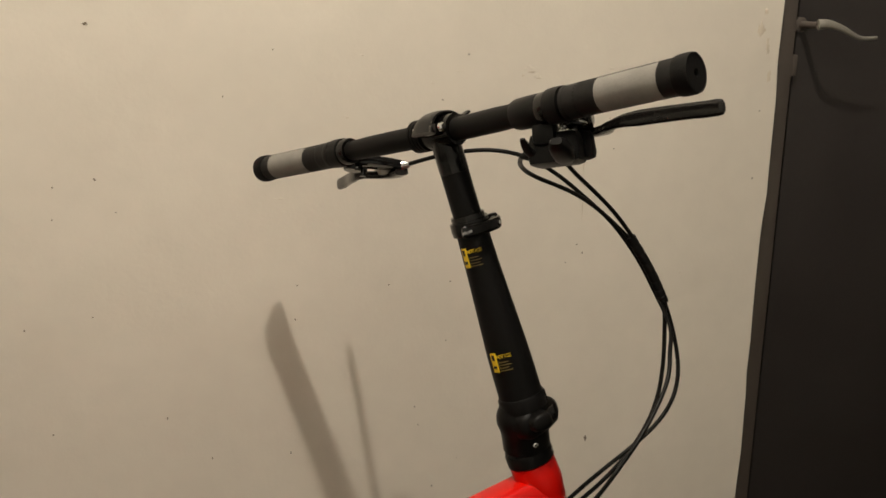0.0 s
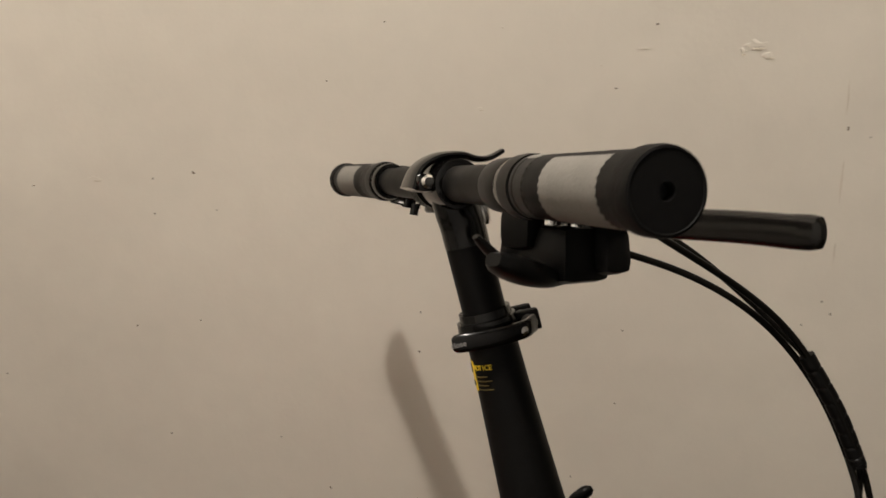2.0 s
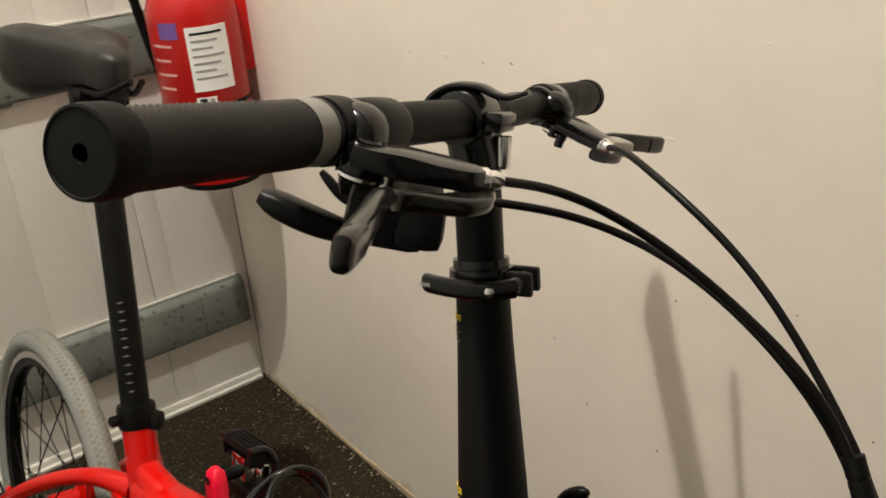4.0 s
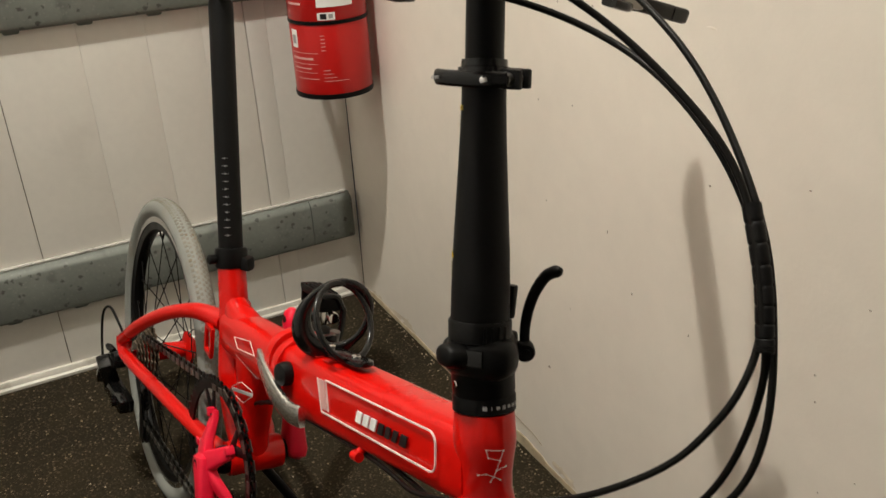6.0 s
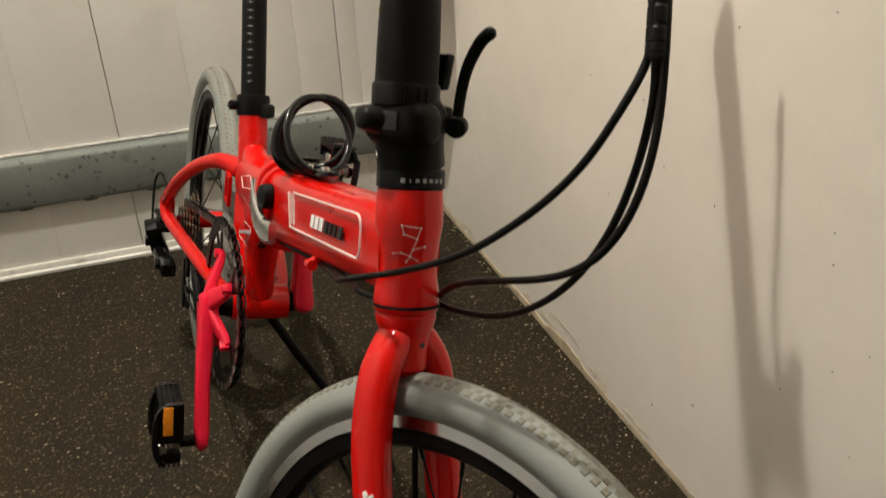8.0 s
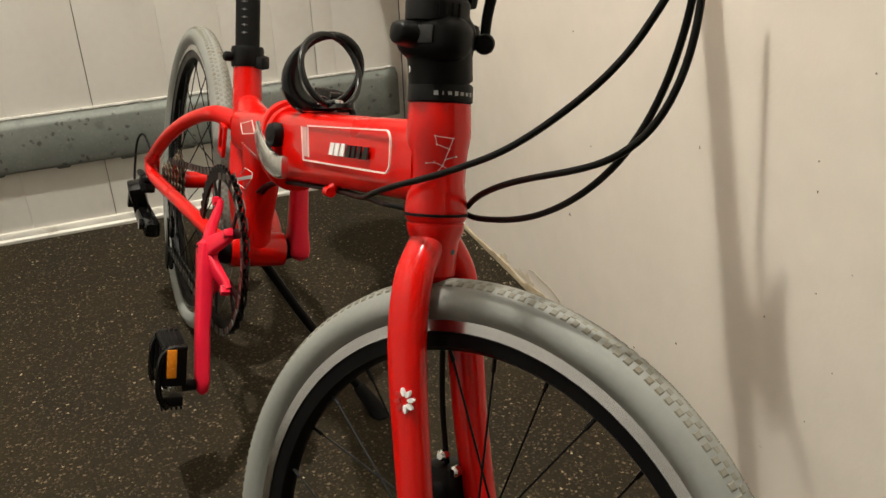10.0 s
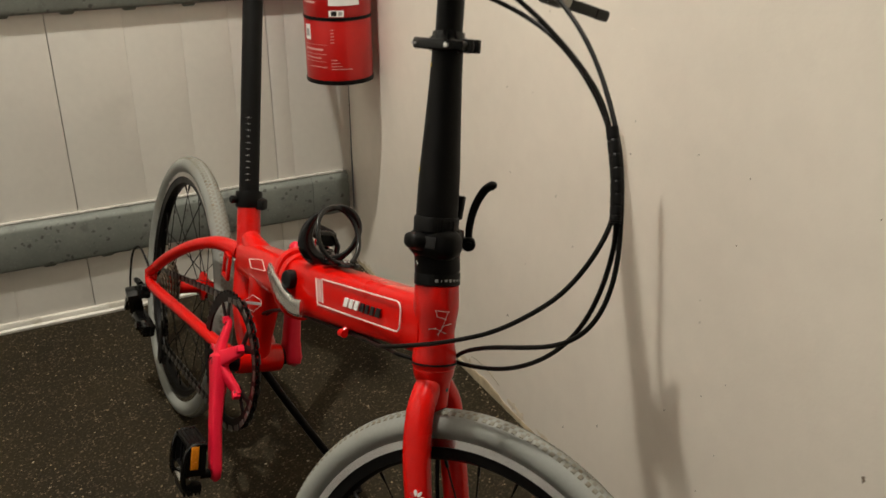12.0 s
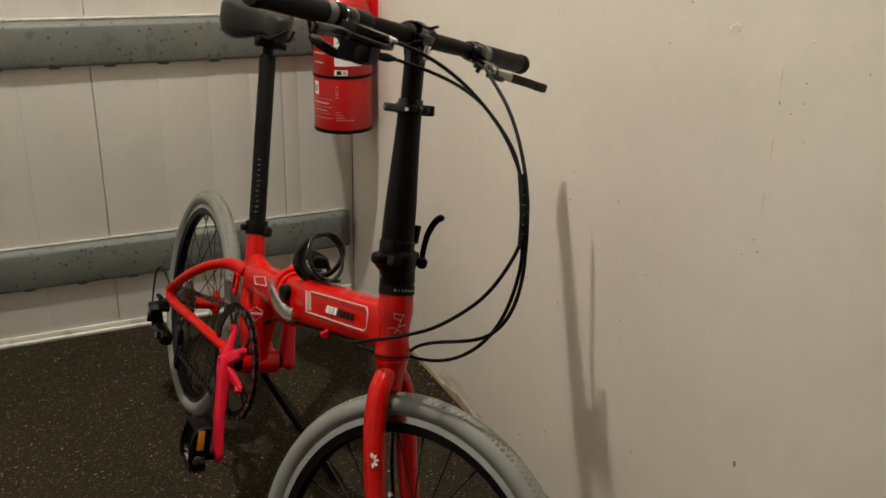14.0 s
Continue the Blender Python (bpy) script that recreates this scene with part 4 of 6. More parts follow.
front_wheel = wheel(FRONT, STEER, "black spoked front wheel with silver brake track")


def fork():
    bm = bm_new()
    lathe(bm, ((0.0215, -0.001), (0.0238, -0.004), (0.0230, -0.010), (0.0196, -0.019), (0.0182, -0.030), (0.0176, -0.046), (0.012, -0.052)), HEAD, AXIS, 32)
    transform(bm, STEER)
    crown = part("fork_crown", bm, RED, bike, "glossy red fork crown with a small hole")
    # a black disc paints the shade inside the crown's hole
    bm = bm_new()
    lathe(bm, ((0.0, 0.0), (0.0024, 0.0), (0.0024, 0.0012), (0.0, 0.0012)), along(-0.026, 0.0178), AHEAD, 16)
    transform(bm, STEER)
    part("crown_hole", bm, BLACK_INK_AND_GAPS, crown)
    for s in (-1, 1):
        bm = bm_new()
        pts = [along(-0.016, 0, s * 0.005), along(-0.028, 0.001, s * 0.017), along(-0.052, 0.003, s * 0.031), along(-0.100, 0.006, s * 0.0385), along(-0.180, 0.016, s * 0.0405), along(-0.255, 0.030, s * 0.044), along(-0.306, 0.046, s * 0.047)]
        path = spline(pts, 6)
        n = len(path)
        sweep(bm, path, [0.0150 + 0.0012 * math.sin(math.pi * k / n) - 0.005 * max(0, k / n - 0.45) for k in range(n)], 24, 0.84, 2.3, SIDE)
        transform(bm, STEER)
        leg = part("fork_leg", bm, RED, bike, "glossy red fork leg")
        bm = bm_new()
        plate(bm, rounded(0.026, 0.030, 0.010), 0.007, axes(along(-0.313, 0.050, s * 0.049), AHEAD, AXIS, SIDE), 0.0015)
        transform(bm, STEER)
        part("dropout", bm, BLACK, leg)
        if s < 0:
            for k in range(8):
                a = 2 * math.pi * k / 8 + 0.2
                p = along(-0.138, 0.0165, -0.0525)
                petal = p + AHEAD * math.cos(a) * 0.0068 + AXIS * math.sin(a) * 0.0068
                rad = (AHEAD * math.cos(a) + AXIS * math.sin(a))
                bm = bm_new()
                plate(bm, [(0.0034 * math.cos(q), 0.0017 * math.sin(q)) for q in [2 * math.pi * j / 10 for j in range(10)]], 0.0026, axes(petal, rad, SIDE.cross(rad), SIDE))
                transform(bm, STEER)
                part("petal_print", bm, WHITE_INK if math.cos(a) > -0.35 else DARK_RED_INK, leg)
    # disc brake
    bm = bm_new()
    c = FRONT + SIDE * 0.030
    lathe(bm, ((0.062, -0.001), (0.080, -0.001), (0.080, 0.001), (0.062, 0.001)), c, SIDE, 72, True)
    for k in range(6):
        a = 2 * math.pi * k / 6
        d, e = Vector((math.cos(a), 0, math.sin(a))), Vector((math.cos(a + 0.5), 0, math.sin(a + 0.5)))
        sweep(bm, [c + d * 0.020, c + e * 0.064], 0.0035, 6, 0.28, side=SIDE)
    lathe(bm, ((0.014, -0.001), (0.024, -0.001), (0.024, 0.001), (0.014, 0.001)), c, SIDE, 32, True)
    transform(bm, STEER)
    rotor = part("brake_disc", bm, SILVER, front_wheel, "drilled steel brake disc")
    # rotor holes are black discs, their depth coloured in as shade
    bm = bm_new()
    for k in range(48):
        a = 2 * math.pi * k / 48
        r = 0.067 if k % 2 else 0.0745
        for s in (-1, 1):
            lathe(bm, ((0, 0), (0.0020, 0), (0.0020, 0.0004), (0, 0.0004)), c + Vector((math.cos(a) * r, s * 0.00095, math.sin(a) * r)), SIDE * s, 8)
    transform(bm, STEER)
    part("brake_disc_holes", bm, BLACK_INK_AND_GAPS, front_wheel)
    bm = bm_new()
    at = axes(along(-0.235, 0.000, 0.030), AHEAD, SIDE, AXIS)
    box(bm, (0.030, 0.034, 0.046), at, 0.006)
    lathe(bm, ((0.010, 0), (0.010, 0.010), (0.007, 0.012)), along(-0.235, 0.004, 0.023), -SIDE, 18)
    transform(bm, STEER)
    caliper = part("brake_caliper", bm, BLACK, bike, "black disc brake caliper")
    for h, f in ((-0.205, 0.000), (-0.216, 0.014)):
        bm = bm_new()
        lathe(bm, ((0.0, 0), (0.005, 0), (0.005, 0.006), (0.003, 0.008)), along(h, f, 0.026), -SIDE, 12)
        transform(bm, STEER)
        part("bolt", bm, CHROME, caliper)
    bm = bm_new()
    sweep(bm, [STEER @ p for p in spline([along(-0.060, 0.002, 0.016), along(-0.10, -0.002, 0.019), along(-0.16, -0.002, 0.022), along(-0.215, 0.002, 0.027)], 6)], 0.0026, 10)
    part("front_brake_cable", bm, CABLE, bike)


fork()


POST0 = Vector((0.015, -0.002, 0.7307))
POST_UP = Vector((-0.0503, -0.0005, 0.192)).normalized()
POST_LEFT = (STEER.to_3x3() @ SIDE)
POST_LEFT = (POST_LEFT - POST_UP * POST_LEFT.dot(POST_UP)).normalized()
POST_AHEAD = POST_LEFT.cross(POST_UP).normalized()


def on_stem(h, fwd=0.0, left=0.0):
    """A place on the folding post, h above its lower collar."""
    return POST0 + POST_UP * h + POST_AHEAD * fwd + POST_LEFT * left


def stem():
    bm = bm_new()
    lathe(bm, ((0.0245, 0.0), (0.0262, 0.001), (0.0262, 0.013), (0.0250, 0.015)), along(0.0925), AXIS, 40)
    collar = part("headset_collar", bm, BLACK, bike, "black headset collar with small white print")
    for k, w in enumerate((0.0040, 0.0010, 0.0034, 0.0032, 0.0034, 0.0032, 0.0032)):
        ang = radians(-33) + k * 0.0055 / 0.0264
        out = AHEAD * math.cos(ang) + SIDE * math.sin(ang)
        right = AXIS.cross(out)
        p = along(0.0992) + out * 0.0262
        part("print_bar", box(bm_new(), (w * 0.9, 0.0005, 0.0026 if k % 3 else 0.0034), axes(p, right, out, AXIS)), GREY_INK, collar)
    # hinge block between the headset and the post
    base = along(0.1075)
    lift = (POST0 - base)
    L0 = lift.length
    bm = bm_new()
    lathe(bm, ((0.0235, 0.0), (0.0258, 0.002), (0.0258, 0.012), (0.0260, 0.020), (0.0272, 0.026), (0.0288, 0.031), (0.0293, 0.036), (0.0288, 0.042), (0.0268, 0.047), (0.0250, 0.050), (0.0230, L0)), base, lift, 40)
    mid = base + lift * 0.62
    low_mid = mid - POST_UP * 0.005
    sweep(bm, spline([low_mid - POST_LEFT * 0.012 - POST_AHEAD * 0.003, low_mid - POST_LEFT * 0.026 - POST_AHEAD * 0.008 + POST_UP * 0.003, low_mid - POST_LEFT * 0.036 - POST_AHEAD * 0.012 + POST_UP * 0.004, low_mid - POST_LEFT * 0.0395 - POST_AHEAD * 0.0135 + POST_UP * 0.004], 4), [0.0165, 0.0160, 0.0154, 0.0148, 0.0142, 0.0136, 0.0130, 0.0124, 0.0118, 0.0108, 0.0092, 0.0066, 0.0030], 20, 0.74, 2.4, POST_UP)
    back = mid - POST_LEFT * 0.010 - POST_UP * 0.004
    sweep(bm, [back + POST_AHEAD * k for k in (-0.027, -0.024, -0.016, -0.004, 0.012, 0.024, 0.032, 0.035)], [0.006, 0.013, 0.018, 0.0195, 0.0195, 0.018, 0.013, 0.006], 24, 0.95, 2.4, POST_UP)
    box(bm, (0.020, 0.026, 0.022), axes(mid + POST_AHEAD * 0.008 + POST_LEFT * 0.020, POST_AHEAD, POST_LEFT, POST_UP), 0.006)
    hinge = part("stem_hinge", bm, BLACK, bike, "satin black folding stem hinge")
    bm = bm_new()
    box(bm, (0.027, 0.004, 0.014), axes(back - POST_LEFT * 0.0190 + POST_AHEAD * 0.004 + POST_UP * 0.002, POST_AHEAD, POST_LEFT, POST_UP), 0.0018)
    part("safety_catch", bm, BLACK_GLOSS, hinge)
    low = -POST_LEFT * 0.88 - POST_AHEAD * 0.47
    for q, d in ((base + lift * 0.16 + low * 0.0250, low), (mid - POST_LEFT * 0.0255 + POST_AHEAD * 0.0075 - POST_UP * 0.004, -POST_LEFT + POST_AHEAD * 0.6)):
        bm = bm_new()
        lathe(bm, ((0.0, 0), (0.0029, 0), (0.0029, 0.002), (0.0018, 0.0024), (0.0016, 0.0010), (0.0, 0.0010)), q, d, 14)
        part("screw", bm, CHROME if d == low else BLACK_GLOSS, hinge)
    # quick-release lever on the left
    bm = bm_new()
    piv = Vector((0.030, 0.037, 0.706))
    path = spline([piv, (0.0215, 0.0395, 0.7245), (0.0215, 0.041, 0.748), (0.0270, 0.0455, 0.7695), (0.0415, 0.0475, 0.7815)], 6)
    n = len(path)
    sweep(bm, path, [0.0040 + 0.0012 * k / n for k in range(n - 3)] + [0.0052, 0.0046, 0.0022], 16, 0.80, 2.4, (0.8, -0.6, 0))
    lever = part("stem_lever", bm, BLACK, hinge, "curved black quick-release lever")
    bm = bm_new()
    lathe(bm, ((0.0070, -0.007), (0.0082, -0.005), (0.0082, 0.005), (0.0070, 0.007)), piv, (0.85, -0.5, 0.1), 22)
    lathe(bm, ((0.004, 0.007), (0.004, 0.0085), (0.002, 0.0085)), piv, (0.85, -0.5, 0.1), 14)
    sweep(bm, [piv + Vector((-0.005, -0.006, -0.001)), piv + Vector((-0.014, -0.022, -0.002))], 0.004, 10)
    part("lever_pivot", bm, BLACK_MATT, lever)
    # collar and tapered post
    bm = bm_new()
    lathe(bm, ((0.0225, -0.015), (0.0252, -0.014), (0.0255, 0.000), (0.0242, 0.002), (0.0225, 0.002)), POST0, POST_UP, 40)
    for k in range(4):
        a = radians(10 + 14 * k)
        out = POST_AHEAD * math.cos(a) - POST_LEFT * math.sin(a)
        box(bm, (0.002, 0.0025, 0.012), axes(on_stem(-0.007) + out * 0.0254, out, POST_UP.cross(out), POST_UP), 0.0005)
    ring = part("stem_collar", bm, BLACK, bike, "ribbed black collar with a catch")
    bm = bm_new()
    box(bm, (0.014, 0.009, 0.028), axes(on_stem(0.012, 0.010, 0.0275), POST_AHEAD, POST_LEFT, POST_UP + POST_LEFT * 0.2), 0.003)
    part("catch", bm, BLACK, ring)
    bm = bm_new()
    lathe(bm, ((0.0235, -0.002), (0.0233, 0.026), (0.0225, 0.056), (0.0203, 0.100), (0.0182, 0.145), (0.0174, 0.170), (0.0172, 0.186), (0.0150, 0.188)), POST0, POST_UP, 40)
    outer = part("stem_post", bm, BLACK_MATT, bike, "matt black tapered stem post with yellow notices")
    bm = bm_new()
    lathe(bm, ((0.0150, 0.170), (0.0150, 0.268), (0.013, 0.270)), POST0, POST_UP, 32)
    part("stem_extension", bm, BLACK, bike, "black telescopic stem tube")

    # notices on the back right of the post; angles from straight ahead, over the left side
    def on_post(u, h, r, a0):
        ang = radians(a0) + u / r
        return on_stem(h) + (POST_AHEAD * math.cos(ang) + POST_LEFT * math.sin(ang)) * r

    def sticker(name, u0, u1, h0, h1, mat, r0, r1, a0, raised):
        bm = bm_new()
        k = 6
        rows = []
        for i in range(k + 1):
            u = u0 + (u1 - u0) * i / k
            rows.append([bm.verts.new(on_post(u, h, r + q, a0)) for h, r, q in ((h0, r0, raised), (h1, r1, raised), (h1, r1, -0.001), (h0, r0, -0.001))])
        for p, q in zip(rows, rows[1:]):
            for i in range(4):
                bm.faces.new((p[i], p[(i + 1) % 4], q[(i + 1) % 4], q[i]))
        bm.faces.new(rows[0]), bm.faces.new(rows[-1])
        return part(name, bm, mat, outer)

    for h, r0, r1 in ((0.150, 0.0181, 0.0174), (0.036, 0.0232, 0.0226)):
        a0 = 158 if r0 < 0.02 else 168
        mid_r = (r0 + r1) / 2
        sticker("notice_plate", 0.000, 0.0075, h, h + 0.021, YELLOW_INK, r0, r1, a0, 0.0004)
        sticker("notice_mark", 0.0020, 0.0055, h + 0.013, h + 0.019, BLACK_INK_AND_GAPS, mid_r, r1, a0, 0.0007)
        sticker("notice_mark", 0.0012, 0.0062, h + 0.004, h + 0.007, BLACK_INK_AND_GAPS, r0, mid_r, a0, 0.0007)
        for k in range(4):
            sticker("notice_bar", 0.0085, 0.0225 - 0.003 * (k % 2), h + 0.001 + 0.0030 * k, h + 0.0016 + 0.0030 * k, FAINT_INK, r0, r0 + (r1 - r0) * 0.2, a0, 0.0003)
        for i, ch in enumerate("NOTICE"):
            u = 0.0098 + 0.0027 * i
            ang = radians(a0) + u / mid_r
            out = POST_AHEAD * math.cos(ang) + POST_LEFT * math.sin(ang)
            words("notice_letter", ch, 0.0052, axes(on_post(u, h + 0.0165, r1 + 0.0004, a0), POST_UP.cross(out), POST_UP, out), YELLOW_INK, outer)

    # telescopic clamp
    bm = bm_new()
    ctr = on_stem(0.190)
    lathe(bm, ((0.0165, -0.008), (0.0205, -0.007), (0.0210, 0.0), (0.0205, 0.007), (0.0165, 0.008)), ctr, POST_UP, 36)
    lathe(bm, ((0.0152, 0.007), (0.0182, 0.007), (0.0178, 0.013), (0.0152, 0.013)), ctr, POST_UP, 36)
    clamp = part("post_clamp", bm, BLACK_GLOSS, bike, "glossy black quick-release clamp")
    f, l = Vector((0.90, 0.40, 0.16)).normalized(), Vector((-0.40, 0.90, 0)).normalized()
    for dl in (-0.008, 0.006):
        part("clamp_ear", box(bm_new(), (0.020, 0.006, 0.015), axes(ctr + f * 0.0255 + l * (dl + 0.003), f, l, POST_UP), 0.002), BLACK, clamp)
    bm = bm_new()
    lathe(bm, ((0.0, 0.0), (0.0050, 0.0), (0.0050, 0.030), (0.0, 0.030)), ctr + f * 0.026 - l * 0.014, l, 16)
    part("clamp_bolt", bm, DARK_STEEL, clamp)
    bm = bm_new()
    path = spline([ctr + f * 0.028 - l * 0.014, ctr + f * 0.017 - l * 0.0235, ctr - f * 0.002 - l * 0.0265, ctr - f * 0.020 - l * 0.0240, ctr - f * 0.032 - l * 0.0195], 6)
    sweep(bm, path, [0.0062] * (len(path) - 2) + [0.0058, 0.0040], 14, 0.42, 3.0, l)
    lev = part("clamp_lever", bm, BLACK_GLOSS, clamp, "glossy black lever with small white word")
    part("rivet", lathe(bm_new(), ((0.0, 0.0), (0.0030, 0.0), (0.0030, 0.0012), (0.0018, 0.0018), (0.0, 0.0018)), ctr + f * 0.016 - l * 0.0262, -l + f * 0.25, 14), CHROME, lev)
    p = ctr - f * 0.029 - l * 0.0237
    nrm = (-l * 0.92 - f * 0.38).normalized()
    words("lever_word", "close", 0.0052, axes(p + nrm * 0.0003, POST_UP.cross(nrm), POST_UP, nrm), GREY_INK, lev)


stem()


# ---- handlebar: x ahead, y left, z up from the bar's middle ----
BAR_LEFT = Vector((-0.436, 0.897, -0.067)).normalized()
BAR_UP = (Vector((0, 0, 1)) - BAR_LEFT * BAR_LEFT.z).normalized()
BAR = axes((-0.077, -0.021, 1.0125), BAR_LEFT.cross(BAR_UP), BAR_LEFT, BAR_UP)
CLAMP_Y = 0.004
SWEEP_BACK = 0.022


def bend_x(y):
    """How far ahead the swept-back bar lies at y."""
    if y > 0:
        return SWEEP_BACK - 0.004 * min(1, y / 0.327)
    return SWEEP_BACK - 0.0203 * min(1, max(0, (abs(y) - 0.03) / 0.262))


def onto_bar(bm):
    """Bends a mesh built round a straight bar to the bar's sweep, and carries it into place."""
    for v in bm.verts:
        v.co.x += bend_x(v.co.y)
        v.co.z += 0.002 * max(0, v.co.y) / 0.327
    return transform(bm, BAR)


BARRELS = {}


def handlebar():
    bm = bm_new()
    ys = [-0.280 + 0.600 * k / 60 for k in range(61)]
    lathe(bm, [(0.0110 + 0.0010 * min(1, max(0, (0.125 - abs(y - 0.02)) / 0.03)), y) for y in ys], (0, 0, 0), (0, 1, 0), 32)
    onto_bar(bm)
    bar = part("handlebar", bm, BLACK_MATT, bike, "slightly swept matt black handlebar")
    for s in (-1, 1):
        end = -0.2915 if s < 0 else 0.327
        # two-tone grip: black to the front, grey to the back
        bm = bm_new()
        nl, na = 72, 56
        rows = []
        for i in range(nl + 1):
            u = i / nl
            y = end - s * (0.012 + (0.1185 if s < 0 else 0.134) * u)
            row = []
            for k in range(na):
                a = 2 * math.pi * k / na
                r = 0.0149 + (0.00042 if (i + k) % 2 else -0.00026)
                if u > 0.85:
                    r = 0.0153 if u < 0.97 else 0.0157
                row.append(bm.verts.new((r * math.cos(a), y, r * math.sin(a))))
            rows.append(row)
        for i, (a, b) in enumerate(zip(rows, rows[1:])):
            u = (i + 0.5) / nl
            for k in range(na):
                f = bm.faces.new((a[k], a[(k + 1) % na], b[(k + 1) % na], b[k]))
                x = math.cos(2 * math.pi * (k + 0.5) / na - 0.25)
                if x > -0.25:
                    f.material_index = 1 if 0.86 < u < 0.97 else 0
                else:
                    f.material_index = 1 if 0.14 < u < 0.66 else 0
        bm.faces.new(rows[0]), bm.faces.new(rows[-1])
        onto_bar(bm)
        grip = part("grip", bm, [GRIP_RUBBER, GREY_RUBBER], bar, "black and grey textured rubber grip", 12)
        bm = bm_new()
        lathe(bm, ((0.0145, 0.0), (0.0162, 0.001), (0.0166, 0.004), (0.0166, 0.012), (0.0160, 0.0152), (0.0150, 0.0156), (0.0146, 0.0150), (0.0034, 0.0152), (0.0030, 0.0080)), (0, end - s * 0.0155, 0), (0, s, 0), 40)
        onto_bar(bm)
        cap = part("grip_cap", bm, RUBBER, grip, "round black end cap with a centre hole")
        # black floor of the cap's hole, its shade put into the colour
        bm = bm_new()
        lathe(bm, ((0.0, 0.0), (0.0030, 0.0), (0.0030, 0.0003), (0.0, 0.0003)), (0, end - s * 0.0062, 0), (0, s, 0), 14)
        onto_bar(bm)
        part("cap_hole", bm, BLACK_INK_AND_GAPS, grip)
        bm = bm_new()
        lathe(bm, ((0.0120, -0.009), (0.0162, -0.008), (0.0166, 0.0), (0.0162, 0.008), (0.0120, 0.009)), (0, end - s * (0.1415 if s < 0 else 0.156), 0), (0, 1, 0), 36)
        onto_bar(bm)
        part("lock_ring", bm, PLASTIC, grip)
        BARRELS[s] = brake_lever(bar, s, end)
    return bar


def brake_lever(bar, s, end):
    """Clamp, flat hood, two-finger lever and cable barrel; s is -1 on the right side and 1 on the left."""
    y0 = end - s * (0.1525 if s < 0 else 0.168)
    x0 = bend_x(y0)
    turn = BAR if s < 0 else BAR @ Matrix.Translation((x0 + 0.003, y0, 0)) @ Matrix.Rotation(radians(-5.5), 4, "Z") @ Matrix.Rotation(radians(5), 4, "Y") @ Matrix.Translation((-x0, -y0, 0))
    at = lambda x, out, z: (x, y0 + s * out, z)
    bm = bm_new()
    lathe(bm, ((0.0116, -0.008), (0.0145, -0.008), (0.0150, -0.006), (0.0150, 0.006), (0.0145, 0.008), (0.0116, 0.008)), (0, y0, 0), (0, 1, 0), 32)
    onto_bar(bm)
    band = part("brake_band", bm, BLACK_GLOSS, bar, "glossy black brake clamp band")
    for x, z in ((x0 + 0.013, -0.020), (0.040, -0.026)):
        bm = bm_new()
        lathe(bm, ((0.0, 0.0), (0.0036, 0.0), (0.0036, 0.006), (0.0044, 0.006), (0.0044, 0.010), (0.0, 0.010)), at(x, 0.003, z), (0.1, 0, 1), 12)
        part("band_screw", transform(bm, turn), CHROME if s < 0 else BLACK_GLOSS, band)
    # the neck from the band and the round pivot housing
    bm = bm_new()
    sweep(bm, spline([at(x0 + 0.004, 0.000, 0.004), at(x0 + 0.014, 0.003, 0.002), at(0.030, 0.010, -0.010)], 5), [0.0105, 0.0110, 0.0112, 0.0110, 0.0106, 0.0102, 0.0098, 0.0094, 0.0090, 0.0086, 0.0082], 20, 1.15, 2.6, (0, 1, 0))
    lathe(bm, ((0.0, -0.016), (0.0100, -0.016), (0.0112, -0.014), (0.0112, -0.004), (0.0098, 0.0), (0.0050, 0.0012), (0.0, 0.0012)), at(0.034, 0.012, -0.003), (0.18, 0, 1), 28)
    body = part("brake_body", transform(bm, turn), BLACK_GLOSS, bar, "glossy black brake lever body")
    bm = bm_new()
    plan = [(0.021, 0.012), (0.024, 0.020), (0.032, 0.0245), (0.042, 0.022), (0.054, 0.016), (0.068, 0.009), (0.080, 0.000), (0.0845, -0.009), (0.0835, -0.021), (0.062, -0.020), (0.042, -0.011), (0.026, 0.001)]
    plate(bm, [(x, y0 + s * o) for x, o in plan], 0.0115, Matrix.Translation((0.083, 0, -0.0125)) @ Matrix.Rotation(radians(6.5), 4, "Y") @ Matrix.Translation((-0.083, 0, 0)), 0.0042)
    part("hood", transform(bm, turn), BLACK_GLOSS, body, "flat glossy black hood")
    bm = bm_new()
    lathe(bm, ((0.0, 0.0), (0.0058, 0.0), (0.0062, 0.0012), (0.0050, 0.0022), (0.0026, 0.0022), (0.0024, 0.0008), (0.0, 0.0008)), at(0.034, 0.012, -0.0015), (0.18, 0, 1), 20)
    part("pivot_bolt", transform(bm, turn), BLACK_GLOSS, body)
    bm = bm_new()
    lathe(bm, ((0.0106, -0.0008), (0.0118, -0.0008), (0.0118, 0.0008), (0.0106, 0.0008)), at(0.0320, 0.012, -0.0165), (0.18, 0, 1), 28, True)
    part("washer", transform(bm, turn), CHROME, body)
    # lever: a crescent under the hood that turns into the finger blade
    bm = bm_new()
    path = spline([at(0.080, -0.018, -0.0205), at(0.083, -0.002, -0.0212), at(0.078, 0.013, -0.0210), at(0.066, 0.027, -0.0200), at(0.061, 0.043, -0.0185), at(0.066, 0.063, -0.0180), at(0.076, 0.090, -0.0182), at(0.0850, 0.120, -0.0192)], 5)
    n = len(path)
    rad = [0.0042 + 0.0004 * min(1, k / 12) + 0.0026 * min(1, max(0, (k - 17) / 7)) for k in range(n)]
